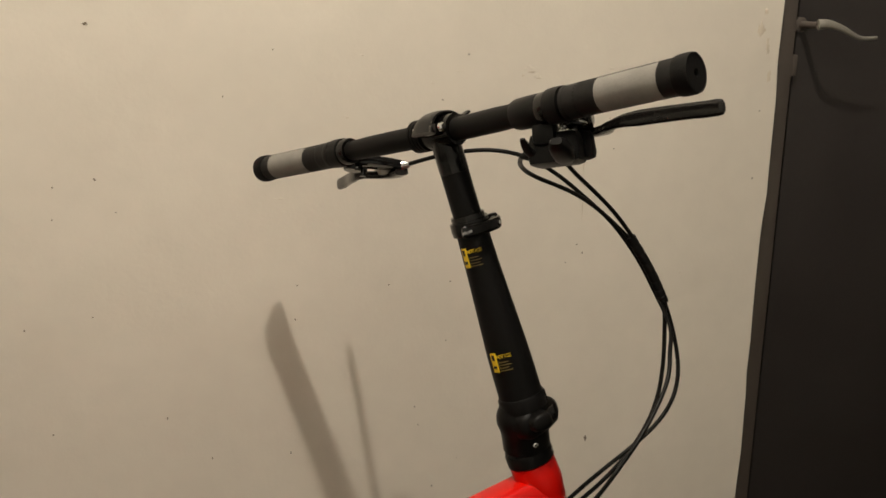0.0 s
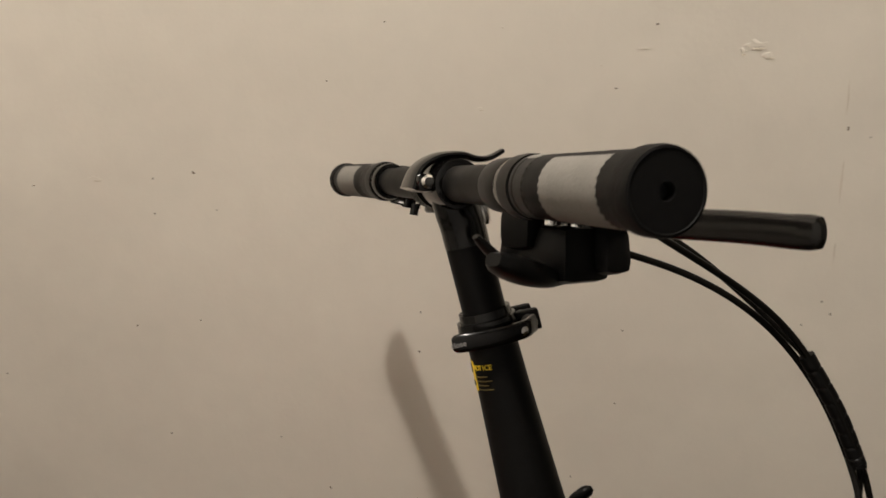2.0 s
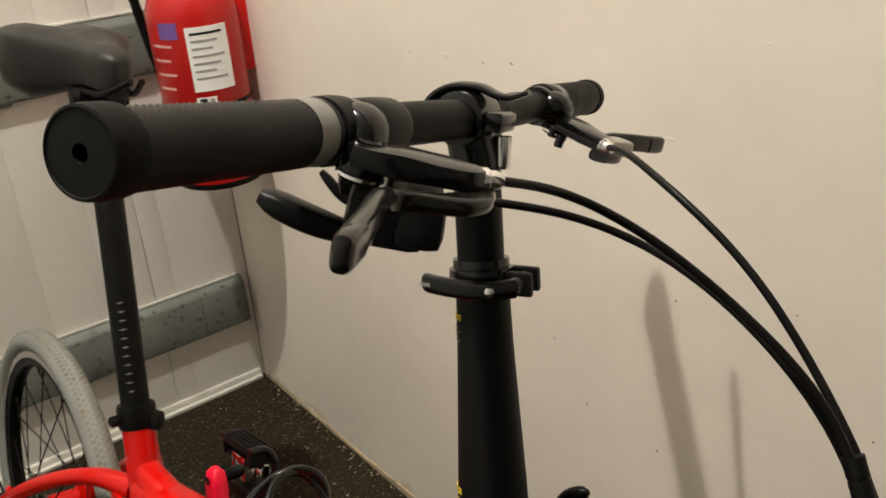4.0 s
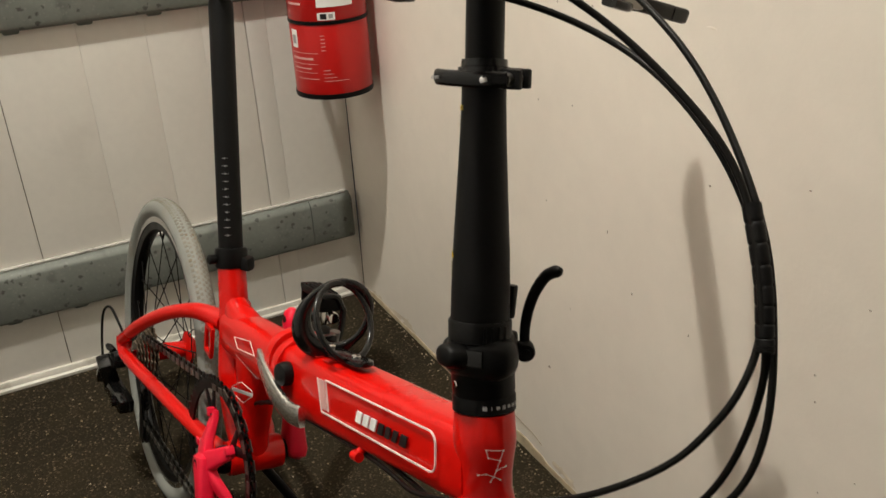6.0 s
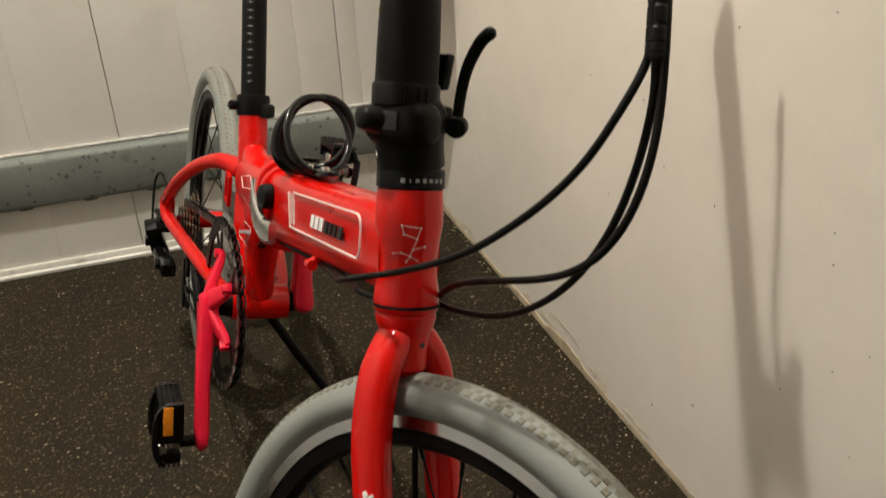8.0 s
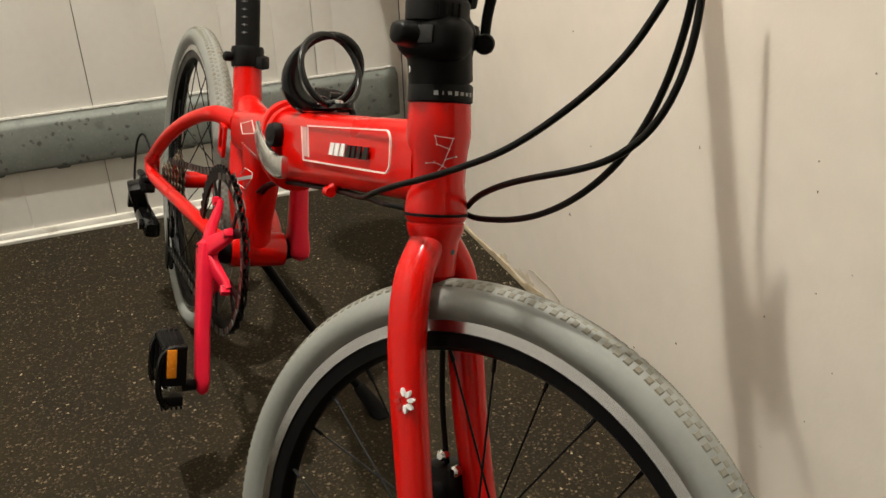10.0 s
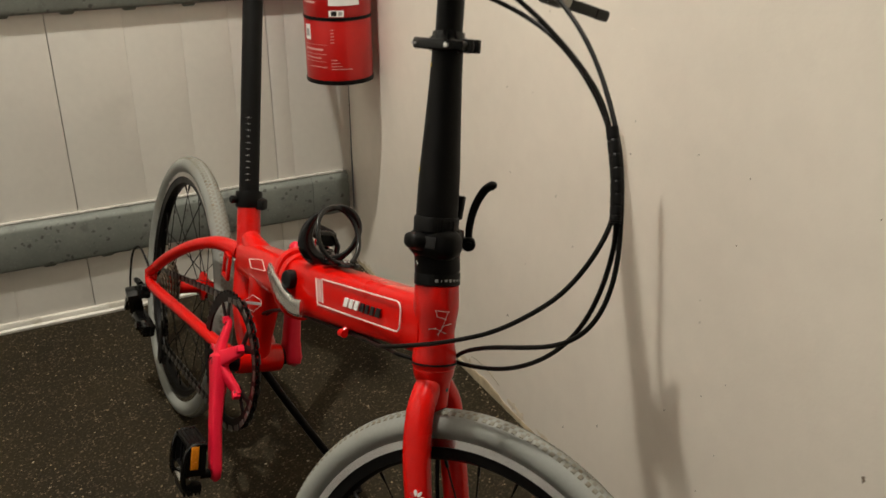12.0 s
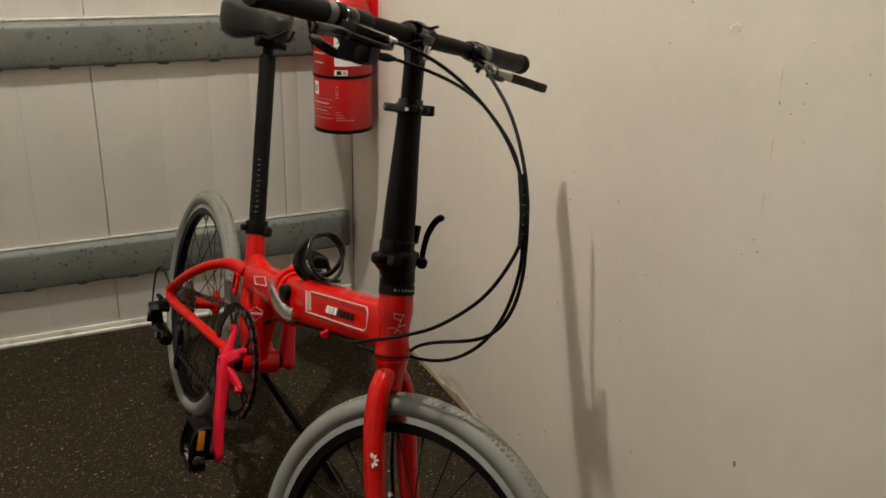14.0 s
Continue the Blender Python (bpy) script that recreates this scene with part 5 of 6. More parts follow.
    sweep(bm, path, rad, 18, [2.0 - 1.46 * min(1, max(0, (k - 8) / 10)) for k in range(n)], 3.6, (0.85, s * 0.5, 0))
    lever = part("brake_lever", transform(bm, turn), LEVER_METAL, body, "dark grey metal brake lever")
    bm = bm_new()
    tip = Vector(at(0.0842, 0.116, -0.0191))
    sweep(bm, [tip - Vector((0.0025, s * 0.010, 0)), tip, tip + Vector((0.002, s * 0.008, 0)), tip + Vector((0.0030, s * 0.0115, 0)), tip + Vector((0.0034, s * 0.0132, 0))], [0.0071, 0.0074, 0.0074, 0.0066, 0.0036], 18, 0.56, 3.2, (0.95, s * -0.2, 0))
    part("lever_tip", transform(bm, turn), LEVER_METAL, lever)
    if s > 0:
        part("lever_block", transform(box(bm_new(), (0.020, 0.030, 0.013), axes(at(0.079, 0.014, -0.0155), (1, -0.35, 0), (0.35, 1, 0), (0, 0, 1)), 0.004), turn), DULL_METAL, lever, "dull grey metal lever knuckle")
    bm = bm_new()
    lathe(bm, ((0.0030, 0.0), (0.0060, 0.0), (0.0060, 0.004), (0.0048, 0.005), (0.0048, 0.008), (0.0034, 0.012), (0.0030, 0.012)), at(0.080, -0.0150, -0.0125), (0.80, -s * 0.6, 0.05), 18)
    part("cable_barrel", transform(bm, turn), SILVER, body, "silver cable adjuster")
    return turn @ Vector(at(0.086, -0.0195, -0.0122))


def shifter(bar):
    bm = bm_new()
    lathe(bm, ((0.0116, -0.017), (0.0140, -0.0165), (0.0150, -0.014), (0.0152, 0.000), (0.0148, 0.012), (0.0138, 0.016), (0.0116, 0.017)), (0.001, -0.113, 0.000), (0, 1, 0), 32)
    onto_bar(bm)
    pod = part("gear_shifter", bm, PLASTIC, bar, "black plastic trigger shifter")
    tilt = (Vector((0.9, 0.42, -0.05)), Vector((-0.42, 0.9, 0)), Vector((0.05, 0, 1)))
    for name, size, at, mat, taper in (("shifter_body", (0.040, 0.050, 0.030), (0.036, -0.126, -0.036), PLASTIC, 0.92), ("shifter_cover", (0.024, 0.056, 0.027), (0.053, -0.124, -0.034), BLACK_MATT, 0.9), ("shifter_neck", (0.030, 0.022, 0.024), (0.024, -0.124, -0.022), PLASTIC, 1.0)):
        part(name, transform(box(bm_new(), size, axes(at, *tilt), 0.007, taper), BAR), mat, pod)
    bm = bm_new()
    sweep(bm, spline([(0.034, -0.136, -0.048), (0.020, -0.146, -0.046), (0.004, -0.155, -0.041), (-0.013, -0.163, -0.034)], 4), [0.006, 0.0065, 0.007, 0.0078, 0.0086, 0.0092, 0.0096, 0.0098, 0.0098, 0.0096, 0.0092, 0.008, 0.005], 14, 0.66, 3.2, (0, 0, 1))
    part("thumb_lever", transform(bm, BAR), PLASTIC, pod, "long black thumb lever")
    bm = bm_new()
    sweep(bm, spline([(0.026, -0.112, -0.042), (0.008, -0.116, -0.038), (-0.006, -0.120, -0.026)], 4), [0.0036, 0.0036, 0.0038, 0.0042, 0.0044, 0.0044, 0.0042, 0.0036, 0.0024], 12, 0.6, 2.6, (0, 0, 1))
    part("thumb_lever", transform(bm, BAR), PLASTIC, pod, "short black release lever")
    bm = bm_new()
    lathe(bm, ((0.0030, 0.0), (0.0056, 0.0), (0.0058, 0.010), (0.0045, 0.018), (0.0030, 0.024)), (0.050, -0.092, -0.036), (0.17, 0.98, 0.04), 16)
    part("cable_adjuster", transform(bm, BAR), RUBBER, pod)


def bar_clamp(bar):
    """The split clamp that joins the stem to the bar, with its flip lever."""
    y = CLAMP_Y
    bm = bm_new()
    lathe(bm, ((0.0128, -0.019), (0.0162, -0.018), (0.0170, -0.011), (0.0170, 0.011), (0.0162, 0.018), (0.0128, 0.019)), (0, y, 0), (0, 1, 0), 36)
    onto_bar(bm)
    top = on_stem(0.262)
    inner = BAR @ Vector((0.022, y + 0.001, -0.004))
    sweep(bm, spline([top - POST_UP * 0.014, top, top.lerp(inner, 0.5), inner], 4), [0.0153, 0.0154, 0.0154, 0.0154, 0.0154, 0.0154, 0.0154, 0.0154, 0.0152, 0.0150, 0.0148, 0.0145, 0.0140], 28)
    cl = part("bar_clamp", bm, BLACK_GLOSS, bike, "glossy black handlebar clamp")
    for x, w in ((-0.019, 0.016), (0.020, 0.016)):
        part("clamp_lug", onto_bar(box(bm_new(), (w, 0.030, 0.012), (x, y, 0.001), 0.004)), BLACK_GLOSS, cl)
    for k in range(4):
        bm = bm_new()
        lathe(bm, ((0.0115, -0.0018), (0.0172, -0.0018), (0.0172, 0.0010), (0.0115, 0.0010)), (-0.001, y + 0.0225 + 0.0046 * k, 0), (0, 1, 0), 32)
        onto_bar(bm)
        part("clamp_rib", bm, BLACK, cl)
    bm = bm_new()
    path = spline([(-0.028, y + 0.003, -0.003), (-0.022, y + 0.003, 0.010), (-0.010, y + 0.002, 0.0175), (0.006, y, 0.0192), (0.017, y - 0.001, 0.0165), (0.027, y - 0.001, 0.0168), (0.037, y - 0.001, 0.0215)], 5)
    n = len(path)
    sweep(bm, path, [0.0036 - 0.0020 * k / n for k in range(n)], 14, [4.2 - 2.0 * k / n for k in range(n)], 2.8, (0, 1, 0))
    onto_bar(bm)
    part("flip_lever", bm, BLACK_GLOSS, cl, "curved glossy black flip lever")
    for s in (-1, 1):
        bm = bm_new()
        lathe(bm, ((0.0, 0.0), (0.0046, 0.0), (0.0046, 0.0026), (0.0030, 0.0042)), (-0.021, y + s * 0.0165, 0.002), (0, s, 0), 16)
        onto_bar(bm)
        part("clamp_screw", bm, CHROME, cl)
    bm = bm_new()
    lathe(bm, ((0.0, 0.0), (0.0055, 0.0), (0.0055, 0.018), (0.0045, 0.020), (0.0, 0.020)), (0.023, y + 0.006, -0.008), (0.1, 0, -1), 18)
    onto_bar(bm)
    part("clamp_nut", bm, SILVER, cl, "silver barrel nut")


the_bar = handlebar()
shifter(the_bar)
bar_clamp(the_bar)


def seat():
    bm = bm_new()
    lathe(bm, ((0.0150, -0.02), (0.0168, -0.02), (0.0168, 0.342), (0.0160, 0.348), (0.0110, 0.350), (0.0110, 0.366)), CLAMP, POST_DIR, 32)
    post = part("seat_post", bm, BLACK_MATT, bike, "matt black seat post with white height marks")
    bm = bm_new()
    fwd = SIDE.cross(POST_DIR).normalized()
    for k in range(11):
        h = 0.030 + 0.0105 * k
        pts = [CLAMP + POST_DIR * h + (fwd * math.cos(radians(-30 + a)) + SIDE * math.sin(radians(-30 + a))) * 0.01695 for a in (-15, -8, 0, 8, 15)]
        sweep(bm, pts, 0.00022, 4)
        lathe(bm, ((0.0008, 0.0), (0.0013, 0.0), (0.0013, 0.0002), (0.0008, 0.0002)), CLAMP + POST_DIR * h + (fwd * math.cos(radians(-30)) + SIDE * math.sin(radians(-30))) * 0.0169, fwd * math.cos(radians(-30)) + SIDE * math.sin(radians(-30)), 10, True)
    part("height_marks", bm, GREY_INK, post)
    bm = bm_new()
    lathe(bm, ((0.0170, -0.016), (0.0215, -0.016), (0.0228, -0.012), (0.0228, 0.008), (0.0215, 0.012), (0.0170, 0.012)), CLAMP, POST_DIR, 36)
    box(bm, (0.020, 0.018, 0.018), axes(CLAMP + Vector((0.018, 0.014, 0.0)) - POST_DIR * 0.003, Vector((0.8, 0.6, 0)), Vector((-0.6, 0.8, 0)), POST_DIR), 0.004)
    clamp = part("seat_clamp", bm, BLACK, bike, "black seat post clamp")
    bm = bm_new()
    lathe(bm, ((0.0, 0.0), (0.0058, 0.0), (0.0068, 0.004), (0.0068, 0.010), (0.005, 0.012)), CLAMP + Vector((0.002, -0.0215, -0.002)), (0.15, -1, 0.0), 16)
    part("clamp_nut", bm, BLACK_MATT, clamp)
    # saddle
    top = CLAMP + POST_DIR * 0.366
    bm = bm_new()
    rows = []
    xs = [(-0.860, 0.018, -0.014), (-0.853, 0.050, -0.008), (-0.834, 0.070, -0.004), (-0.802, 0.077, -0.001), (-0.768, 0.070, 0.000), (-0.738, 0.053, -0.003), (-0.706, 0.036, -0.005), (-0.680, 0.027, -0.006), (-0.650, 0.023, -0.007), (-0.632, 0.018, -0.010), (-0.622, 0.007, -0.017)]
    for x, w, dz in xs:
        z1 = 0.972 + dz
        drop = 0.040 + 0.052 * min(1, max(0, (w - 0.026) / 0.040))
        row = []
        for k in range(20):
            a = 2 * math.pi * k / 20
            c, d = math.cos(a), math.sin(a)
            px = math.copysign(abs(c) ** 0.62, c) * w
            pz = z1 - 0.020 + (0.020 * abs(d) ** 0.8 if d > 0 else -drop * abs(d) ** 0.9 * (0.55 + 0.45 * abs(c)))
            groove = -0.004 if d > 0.5 and abs(px) < 0.010 and w > 0.03 else 0
            row.append(bm.verts.new((x, px, pz + groove)))
        rows.append(row)
    for a, b in zip(rows, rows[1:]):
        for k in range(20):
            bm.faces.new((a[k], a[(k + 1) % 20], b[(k + 1) % 20], b[k]))
    bm.faces.new(rows[0]), bm.faces.new(rows[-1])
    bmesh.ops.subdivide_edges(bm, edges=bm.edges[:], cuts=1, use_grid_fill=True, smooth=0.6)
    saddle = part("saddle", bm, SADDLE_VINYL, bike, "black padded saddle", 60)
    for s in (-1, 1):
        bm = bm_new()
        sweep(bm, spline([(-0.580, s * 0.006, 0.940), (-0.630, s * 0.018, 0.918), (-0.690, s * 0.021, 0.913), (-0.750, s * 0.022, 0.914), (-0.800, s * 0.034, 0.932)], 5), 0.0035, 10)
        part("saddle_rail", bm, BLACK, saddle)
    bm = bm_new()
    box(bm, (0.040, 0.056, 0.022), axes(top + Vector((0.002, 0, 0.012)), (1, 0, 0), SIDE, (0, 0, 1)), 0.007)
    lathe(bm, ((0.0, -0.032), (0.007, -0.032), (0.007, 0.032), (0.0, 0.032)), top + Vector((0.010, 0, 0.006)), SIDE, 14)
    part("saddle_clamp", bm, BLACK, saddle)


seat()


def crank(side, direction, spider):
    """A crank arm from the axle to the pedal eye; direction: 2D in the frame's plane."""
    s = -1 if side == "right" else 1
    d = Vector((direction[0], 0, direction[1])).normalized()
    e = d.cross(SIDE)
    reach = 1.05 if s < 0 else 1.07
    flare = 1.0 if s < 0 else 0.0
    c0 = BB + SIDE * (-0.065 if s < 0 else 0.059)
    bm = bm_new()
    path = [c0 - d * 0.014 - SIDE * s * 0.002, c0 - d * 0.008, c0, c0 + d * 0.03 + SIDE * s * flare * 0.003, c0 + d * 0.10 + SIDE * s * flare * 0.008, c0 + d * 0.165 * reach + SIDE * s * flare * 0.010, c0 + d * 0.178 * reach + SIDE * s * flare * 0.010, c0 + d * 0.183 * reach + SIDE * s * flare * 0.010]
    sweep(bm, path, [(1.08 if s < 0 else 1.2) * q for q in (0.010, 0.0175, 0.0190, 0.0150, 0.0120, 0.0122, 0.0100, 0.0050)], 20, [0.62, 0.66, 0.68, 0.70, 0.74, 0.74, 0.72, 0.6], 3.6, SIDE)
    arm = part("crank_arm", bm, PINK, bike, "bright pink-red crank arm")
    bm = bm_new()
    lathe(bm, ((0.0, 0.0), (0.0075, 0.0), (0.0075, 0.003), (0.0045, 0.003), (0.0045, 0.001), (0.0, 0.001)), c0 + SIDE * s * 0.0108, SIDE * s, 18)
    part("crank_bolt", bm, BLACK, arm)
    # the pedal eye's dark inside is a flat black disc, painted shade
    bm = bm_new()
    lathe(bm, ((0.0, 0.0), (0.0052, 0.0), (0.0052, 0.0006), (0.0, 0.0006)), c0 + d * 0.170 * reach + SIDE * (-0.0166 if s < 0 else -0.0110), -SIDE, 14)
    part("pedal_eye", bm, BLACK_INK_AND_GAPS, arm)
    if spider:
        for k in range(5):
            a = 2 * math.pi * (k + 0.5) / 5
            v = d * math.cos(a) + e * math.sin(a)
            bm = bm_new()
            q = [c0 + v * 0.006, c0 + v * 0.030 + SIDE * 0.006, c0 + v * 0.056 + SIDE * 0.016, c0 + v * 0.067 + SIDE * 0.018]
            sweep(bm, q, [0.0150, 0.0120, 0.0095, 0.0078], 14, 0.55, 4.0, SIDE)
            box(bm, (0.012, 0.012, 0.010), axes(c0 + v * 0.066 + SIDE * 0.0140, v, SIDE, v.cross(SIDE)), 0.002)
            part("spider_arm", bm, PINK, arm)
            bm = bm_new()
            lathe(bm, ((0.0, 0.0), (0.0052, 0.0), (0.0052, 0.0025), (0.0030, 0.0030), (0.0, 0.0030)), c0 + v * 0.063 + SIDE * 0.0125, -SIDE, 14)
            part("chainring_bolt", bm, CHROME, arm)
    return c0 + d * 0.170 * reach + SIDE * s * (0.007 + 0.010 * flare)


def chainring():
    c = BB - SIDE * 0.046 - AHEAD * 0.004
    teeth = 54
    tilt = Matrix.Translation(c) @ Matrix.Rotation(radians(3.4), 4, "Z") @ Matrix.Translation(-c)
    R = 0.1115
    bm = bm_new()
    outer, inner = [], []
    for k in range(teeth * 4):
        a = 2 * math.pi * k / (teeth * 4)
        r = R + (0.0035, 0.0035, -0.0020, -0.0020)[k % 4]
        outer.append((r * math.cos(a), r * math.sin(a)))
        inner.append(((R - 0.016) * math.cos(a), (R - 0.016) * math.sin(a)))
    n = len(outer)
    vs = [[bm.verts.new((c.x + x, c.y + y, c.z + z)) for x, z in ring] for ring, y in ((outer, -0.0016), (outer, 0.0016), (inner, 0.0016), (inner, -0.0016))]
    for i in range(4):
        for k in range(n):
            bm.faces.new((vs[i][k], vs[i][(k + 1) % n], vs[(i + 1) % 4][(k + 1) % n], vs[(i + 1) % 4][k]))
    ring = part("chainring", transform(bm, tilt), BLACK, bike, "dark toothed chainring with five spokes")
    for k in range(5):
        a = 2 * math.pi * (k + 0.5) / 5 + math.atan2(-0.150, 0.079)
        for da in (-0.16, 0.16):
            p = c + Vector((math.cos(a), 0, math.sin(a))) * 0.058
            q = c + Vector((math.cos(a + da), 0, math.sin(a + da))) * 0.096
            part("ring_spoke", sweep(bm_new(), [tilt @ p, tilt @ q], [0.008, 0.006], 8, 0.25, side=SIDE), BLACK, ring)
    # chain: joined links along the upper and lower run and round the ring
    cog_c, cog_r = REAR - SIDE * 0.040, 0.034
    track = []
    for k in range(26):
        a = radians(80 - 178 * k / 25)
        track.append(tilt @ Vector((c.x + R * math.cos(a), c.y, c.z + R * math.sin(a))))
    low = [Vector((REAR.x + 0.036, cog_c.y, REAR.z - 0.118)), Vector((REAR.x + 0.004, cog_c.y, REAR.z - 0.100)), Vector((REAR.x + 0.010, cog_c.y, REAR.z - 0.062))]
    back = [Vector((cog_c.x + cog_r * math.cos(radians(a)), cog_c.y, cog_c.z + cog_r * math.sin(radians(a)))) for a in (200, 170, 140, 110, 85)]
    loop = track + low + back + [track[0]]
    bm = bm_new()
    gap, carry, j = 0.0127, 0.0, 0
    for p, q in zip(loop, loop[1:]):
        d = q - p
        length = d.length
        while carry < length:
            at = p + d * (carry / length)
            t = d.normalized()
            w = 0.0030 if j % 2 else 0.0046
            done = len(bm.faces)
            for o in (-w, w):
                box(bm, (0.0135 if j % 2 else 0.0160, 0.0012, 0.0066 if j % 2 else 0.0086), axes(at + SIDE * o, t, SIDE, t.cross(SIDE)), 0.0)
            bm.faces.ensure_lookup_table()
            for f in bm.faces[done:]:
                f.material_index = j % 2
            carry += gap
            j += 1
        carry -= length
    tagged(part("chain", bm, [DARK_STEEL, BLACK], bike, "dark greasy steel chain", 20), kind="stuff")


def pedal(eye, s):
    """A folding pedal turned up on edge: silver joint, rounded black cage and amber reflectors."""
    out = SIDE * s
    up = Vector((-0.16, 0, 0.987))
    fwd = SIDE.cross(up)
    low, high = (-0.015, 0.066) if s < 0 else (-0.030, 0.036)
    at = lambda f, o, u: eye + fwd * f + out * o + up * u
    bm = bm_new()
    sweep(bm, [eye - out * 0.004, eye + out * 0.022], [0.0075, 0.0080], 14)
    ped = part("pedal", bm, BLACK, bike, "black folding pedal")
    bm = bm_new()
    box(bm, (0.034, 0.020, 0.026 if s < 0 else 0.034), axes(at(0, 0.031, 0 if s < 0 else 0.006), fwd, out, up), 0.005)
    lathe(bm, ((0.0, -0.022), (0.0075, -0.022), (0.0085, -0.020), (0.0085, 0.020), (0.0075, 0.022), (0.0, 0.022)), at(0, 0.046, 0), fwd, 18)
    part("folding_joint", bm, CHROME, ped, "shiny silver folding joint")
    for f in (-0.032, 0.032):
        # side rail: bowed outwards round the joint
        path = spline([at(f, 0.020, high), at(f, 0.042, high - 0.002), at(f, 0.052, high - 0.018), at(f, 0.054, 0.012), at(f, 0.050, low + 0.010), at(f, 0.042, low)], 5)
        part("pedal_cage", sweep(bm_new(), path, 0.0042, 10, 1.2, 3.0, fwd), BLACK_GLOSS, ped)
        part("pedal_cage", box(bm_new(), (0.006, 0.032, high - 0.014), axes(at(f * 0.94, 0.035, (high + 0.014) / 2), fwd, out, up), 0.0025), PLASTIC, ped)
    part("pedal_bar", box(bm_new(), (0.064, 0.030, 0.009), axes(at(0, 0.034, high - 0.003), fwd, out, up), 0.003), PLASTIC, ped)
    part("pedal_bar", box(bm_new(), (0.060, 0.026, 0.007), axes(at(0, 0.035, 0.016), fwd, out, up), 0.002), PLASTIC, ped)
    part("pedal_foot", box(bm_new(), (0.052, 0.030, 0.014), axes(at(0, 0.036, low + 0.004), fwd, out, up), 0.003), PLASTIC, ped)
    for i in range(5):
        o = 0.024 + 0.006 * i
        part("pedal_tooth", box(bm_new(), (0.060, 0.0024, 0.003), axes(at(0, o - 0.003, high + 0.002), fwd, out, up), 0.0008), PLASTIC, ped)
        if s < 0:
            part("pedal_tooth", box(bm_new(), (0.054, 0.0026, 0.005), axes(at(0, o, low - 0.004), fwd, out, up), 0.0008), PLASTIC, ped)
    for i in range(3):
        part("pedal_rib", box(bm_new(), (0.005, 0.020, high - 0.024), axes(at(0.016 * (i - 1), 0.036, (high + 0.016) / 2), fwd, out, up), 0.0015), PLASTIC, ped)
    for f in ((-1, 1) if s < 0 else ()):
        part("reflector", box(bm_new(), (0.004, 0.012, 0.038), axes(at(f * 0.0362, 0.039, 0.047), fwd, out, up), 0.001), AMBER, ped, "amber pedal reflector")
    return ped


chainring()
right_eye = crank("right", (0.427, -0.904), True)
left_eye = crank("left", (-0.261, 0.965), False)
pedal(right_eye, -1)
pedal(left_eye, 1)


def gears():
    bm = bm_new()
    c = REAR
    for k, r in enumerate((0.022, 0.025, 0.028, 0.032, 0.037, 0.043, 0.050)):
        y = -0.054 + 0.0044 * k
        ring = []
        n = int(r * 2 * math.pi / 0.0127) * 4
        for j in range(n):
            a = 2 * math.pi * j / n
            rr = r + (0.003, 0.003, -0.001, -0.001)[j % 4]
            ring.append((rr * math.cos(a), rr * math.sin(a)))
        plate(bm, ring, 0.0018, axes(c + SIDE * y, (1, 0, 0), (0, 0, 1), (0, -1, 0)))
    part("cassette", bm, BROWN_STEEL, bike, "stepped brownish steel sprocket cassette")
    bm = bm_new()
    lathe(bm, ((0.0, 0.0), (0.009, 0.0), (0.009, 0.006), (0.006, 0.012), (0.0, 0.013)), c - SIDE * 0.077, -SIDE, 18)
    part("axle_nut", bm, BLACK, bike)
    bm = bm_new()
    at = Vector((-0.880, -0.086, 0.232))
    box(bm, (0.026, 0.026, 0.030), axes(at + Vector((0, 0.004, 0.004)), (1, 0, 0.3), SIDE, (-0.3, 0, 1)), 0.006)
    box(bm, (0.034, 0.028, 0.056), axes(at + Vector((-0.012, -0.008, -0.024)), (1, 0, -0.25), SIDE + Vector((0.2, 0, 0.3)), (0.25, -0.3, 1)), 0.005)
    box(bm, (0.012, 0.030, 0.050), axes(at + Vector((-0.020, -0.010, -0.024)), (1, 0, -0.25), SIDE, (0.25, 0, 1)), 0.004)
    box(bm, (0.072, 0.026, 0.030), axes(at + Vector((0.018, 0.004, -0.056)), (1, 0.2, -0.25), SIDE, (0.25, 0, 1)), 0.007)
    lathe(bm, ((0.0, 0.0), (0.009, 0.0), (0.010, 0.016), (0.006, 0.018)), at + Vector((0.030, -0.012, -0.060)), SIDE, 18)
    lathe(bm, ((0.0, 0.0), (0.005, 0.0), (0.006, 0.014), (0.004, 0.020), (0.0, 0.020)), at + Vector((-0.010, 0.000, 0.016)), (-0.8, -0.3, 0.1), 14)
    mech = part("rear_derailleur", bm, BLACK_GLOSS, bike, "black rear derailleur")
    for x, z, r in ((0.036, -0.062, 0.018), (0.050, -0.118, 0.018)):
        bm = bm_new()
        ring = []
        for j in range(44):
            a = 2 * math.pi * j / 44
            rr = r + (0.002, 0.002, -0.001, -0.001)[j % 4]
            ring.append((rr * math.cos(a), rr * math.sin(a)))
        plate(bm, ring, 0.005, axes(at + Vector((x, 0.044, z)), (1, 0, 0), (0, 0, 1), (0, -1, 0)))
        part("jockey_wheel", bm, PLASTIC, mech)
    bm = bm_new()
    plate(bm, [(0.030, -0.048), (0.044, -0.050), (0.066, -0.112), (0.060, -0.134), (0.042, -0.134), (0.036, -0.118)], 0.003, axes(at + SIDE * 0.037, (1, 0, 0), (0, 0, 1), (0, -1, 0)), 0.0008)
    part("derailleur_cage", bm, BLACK, mech)
    bm = bm_new()
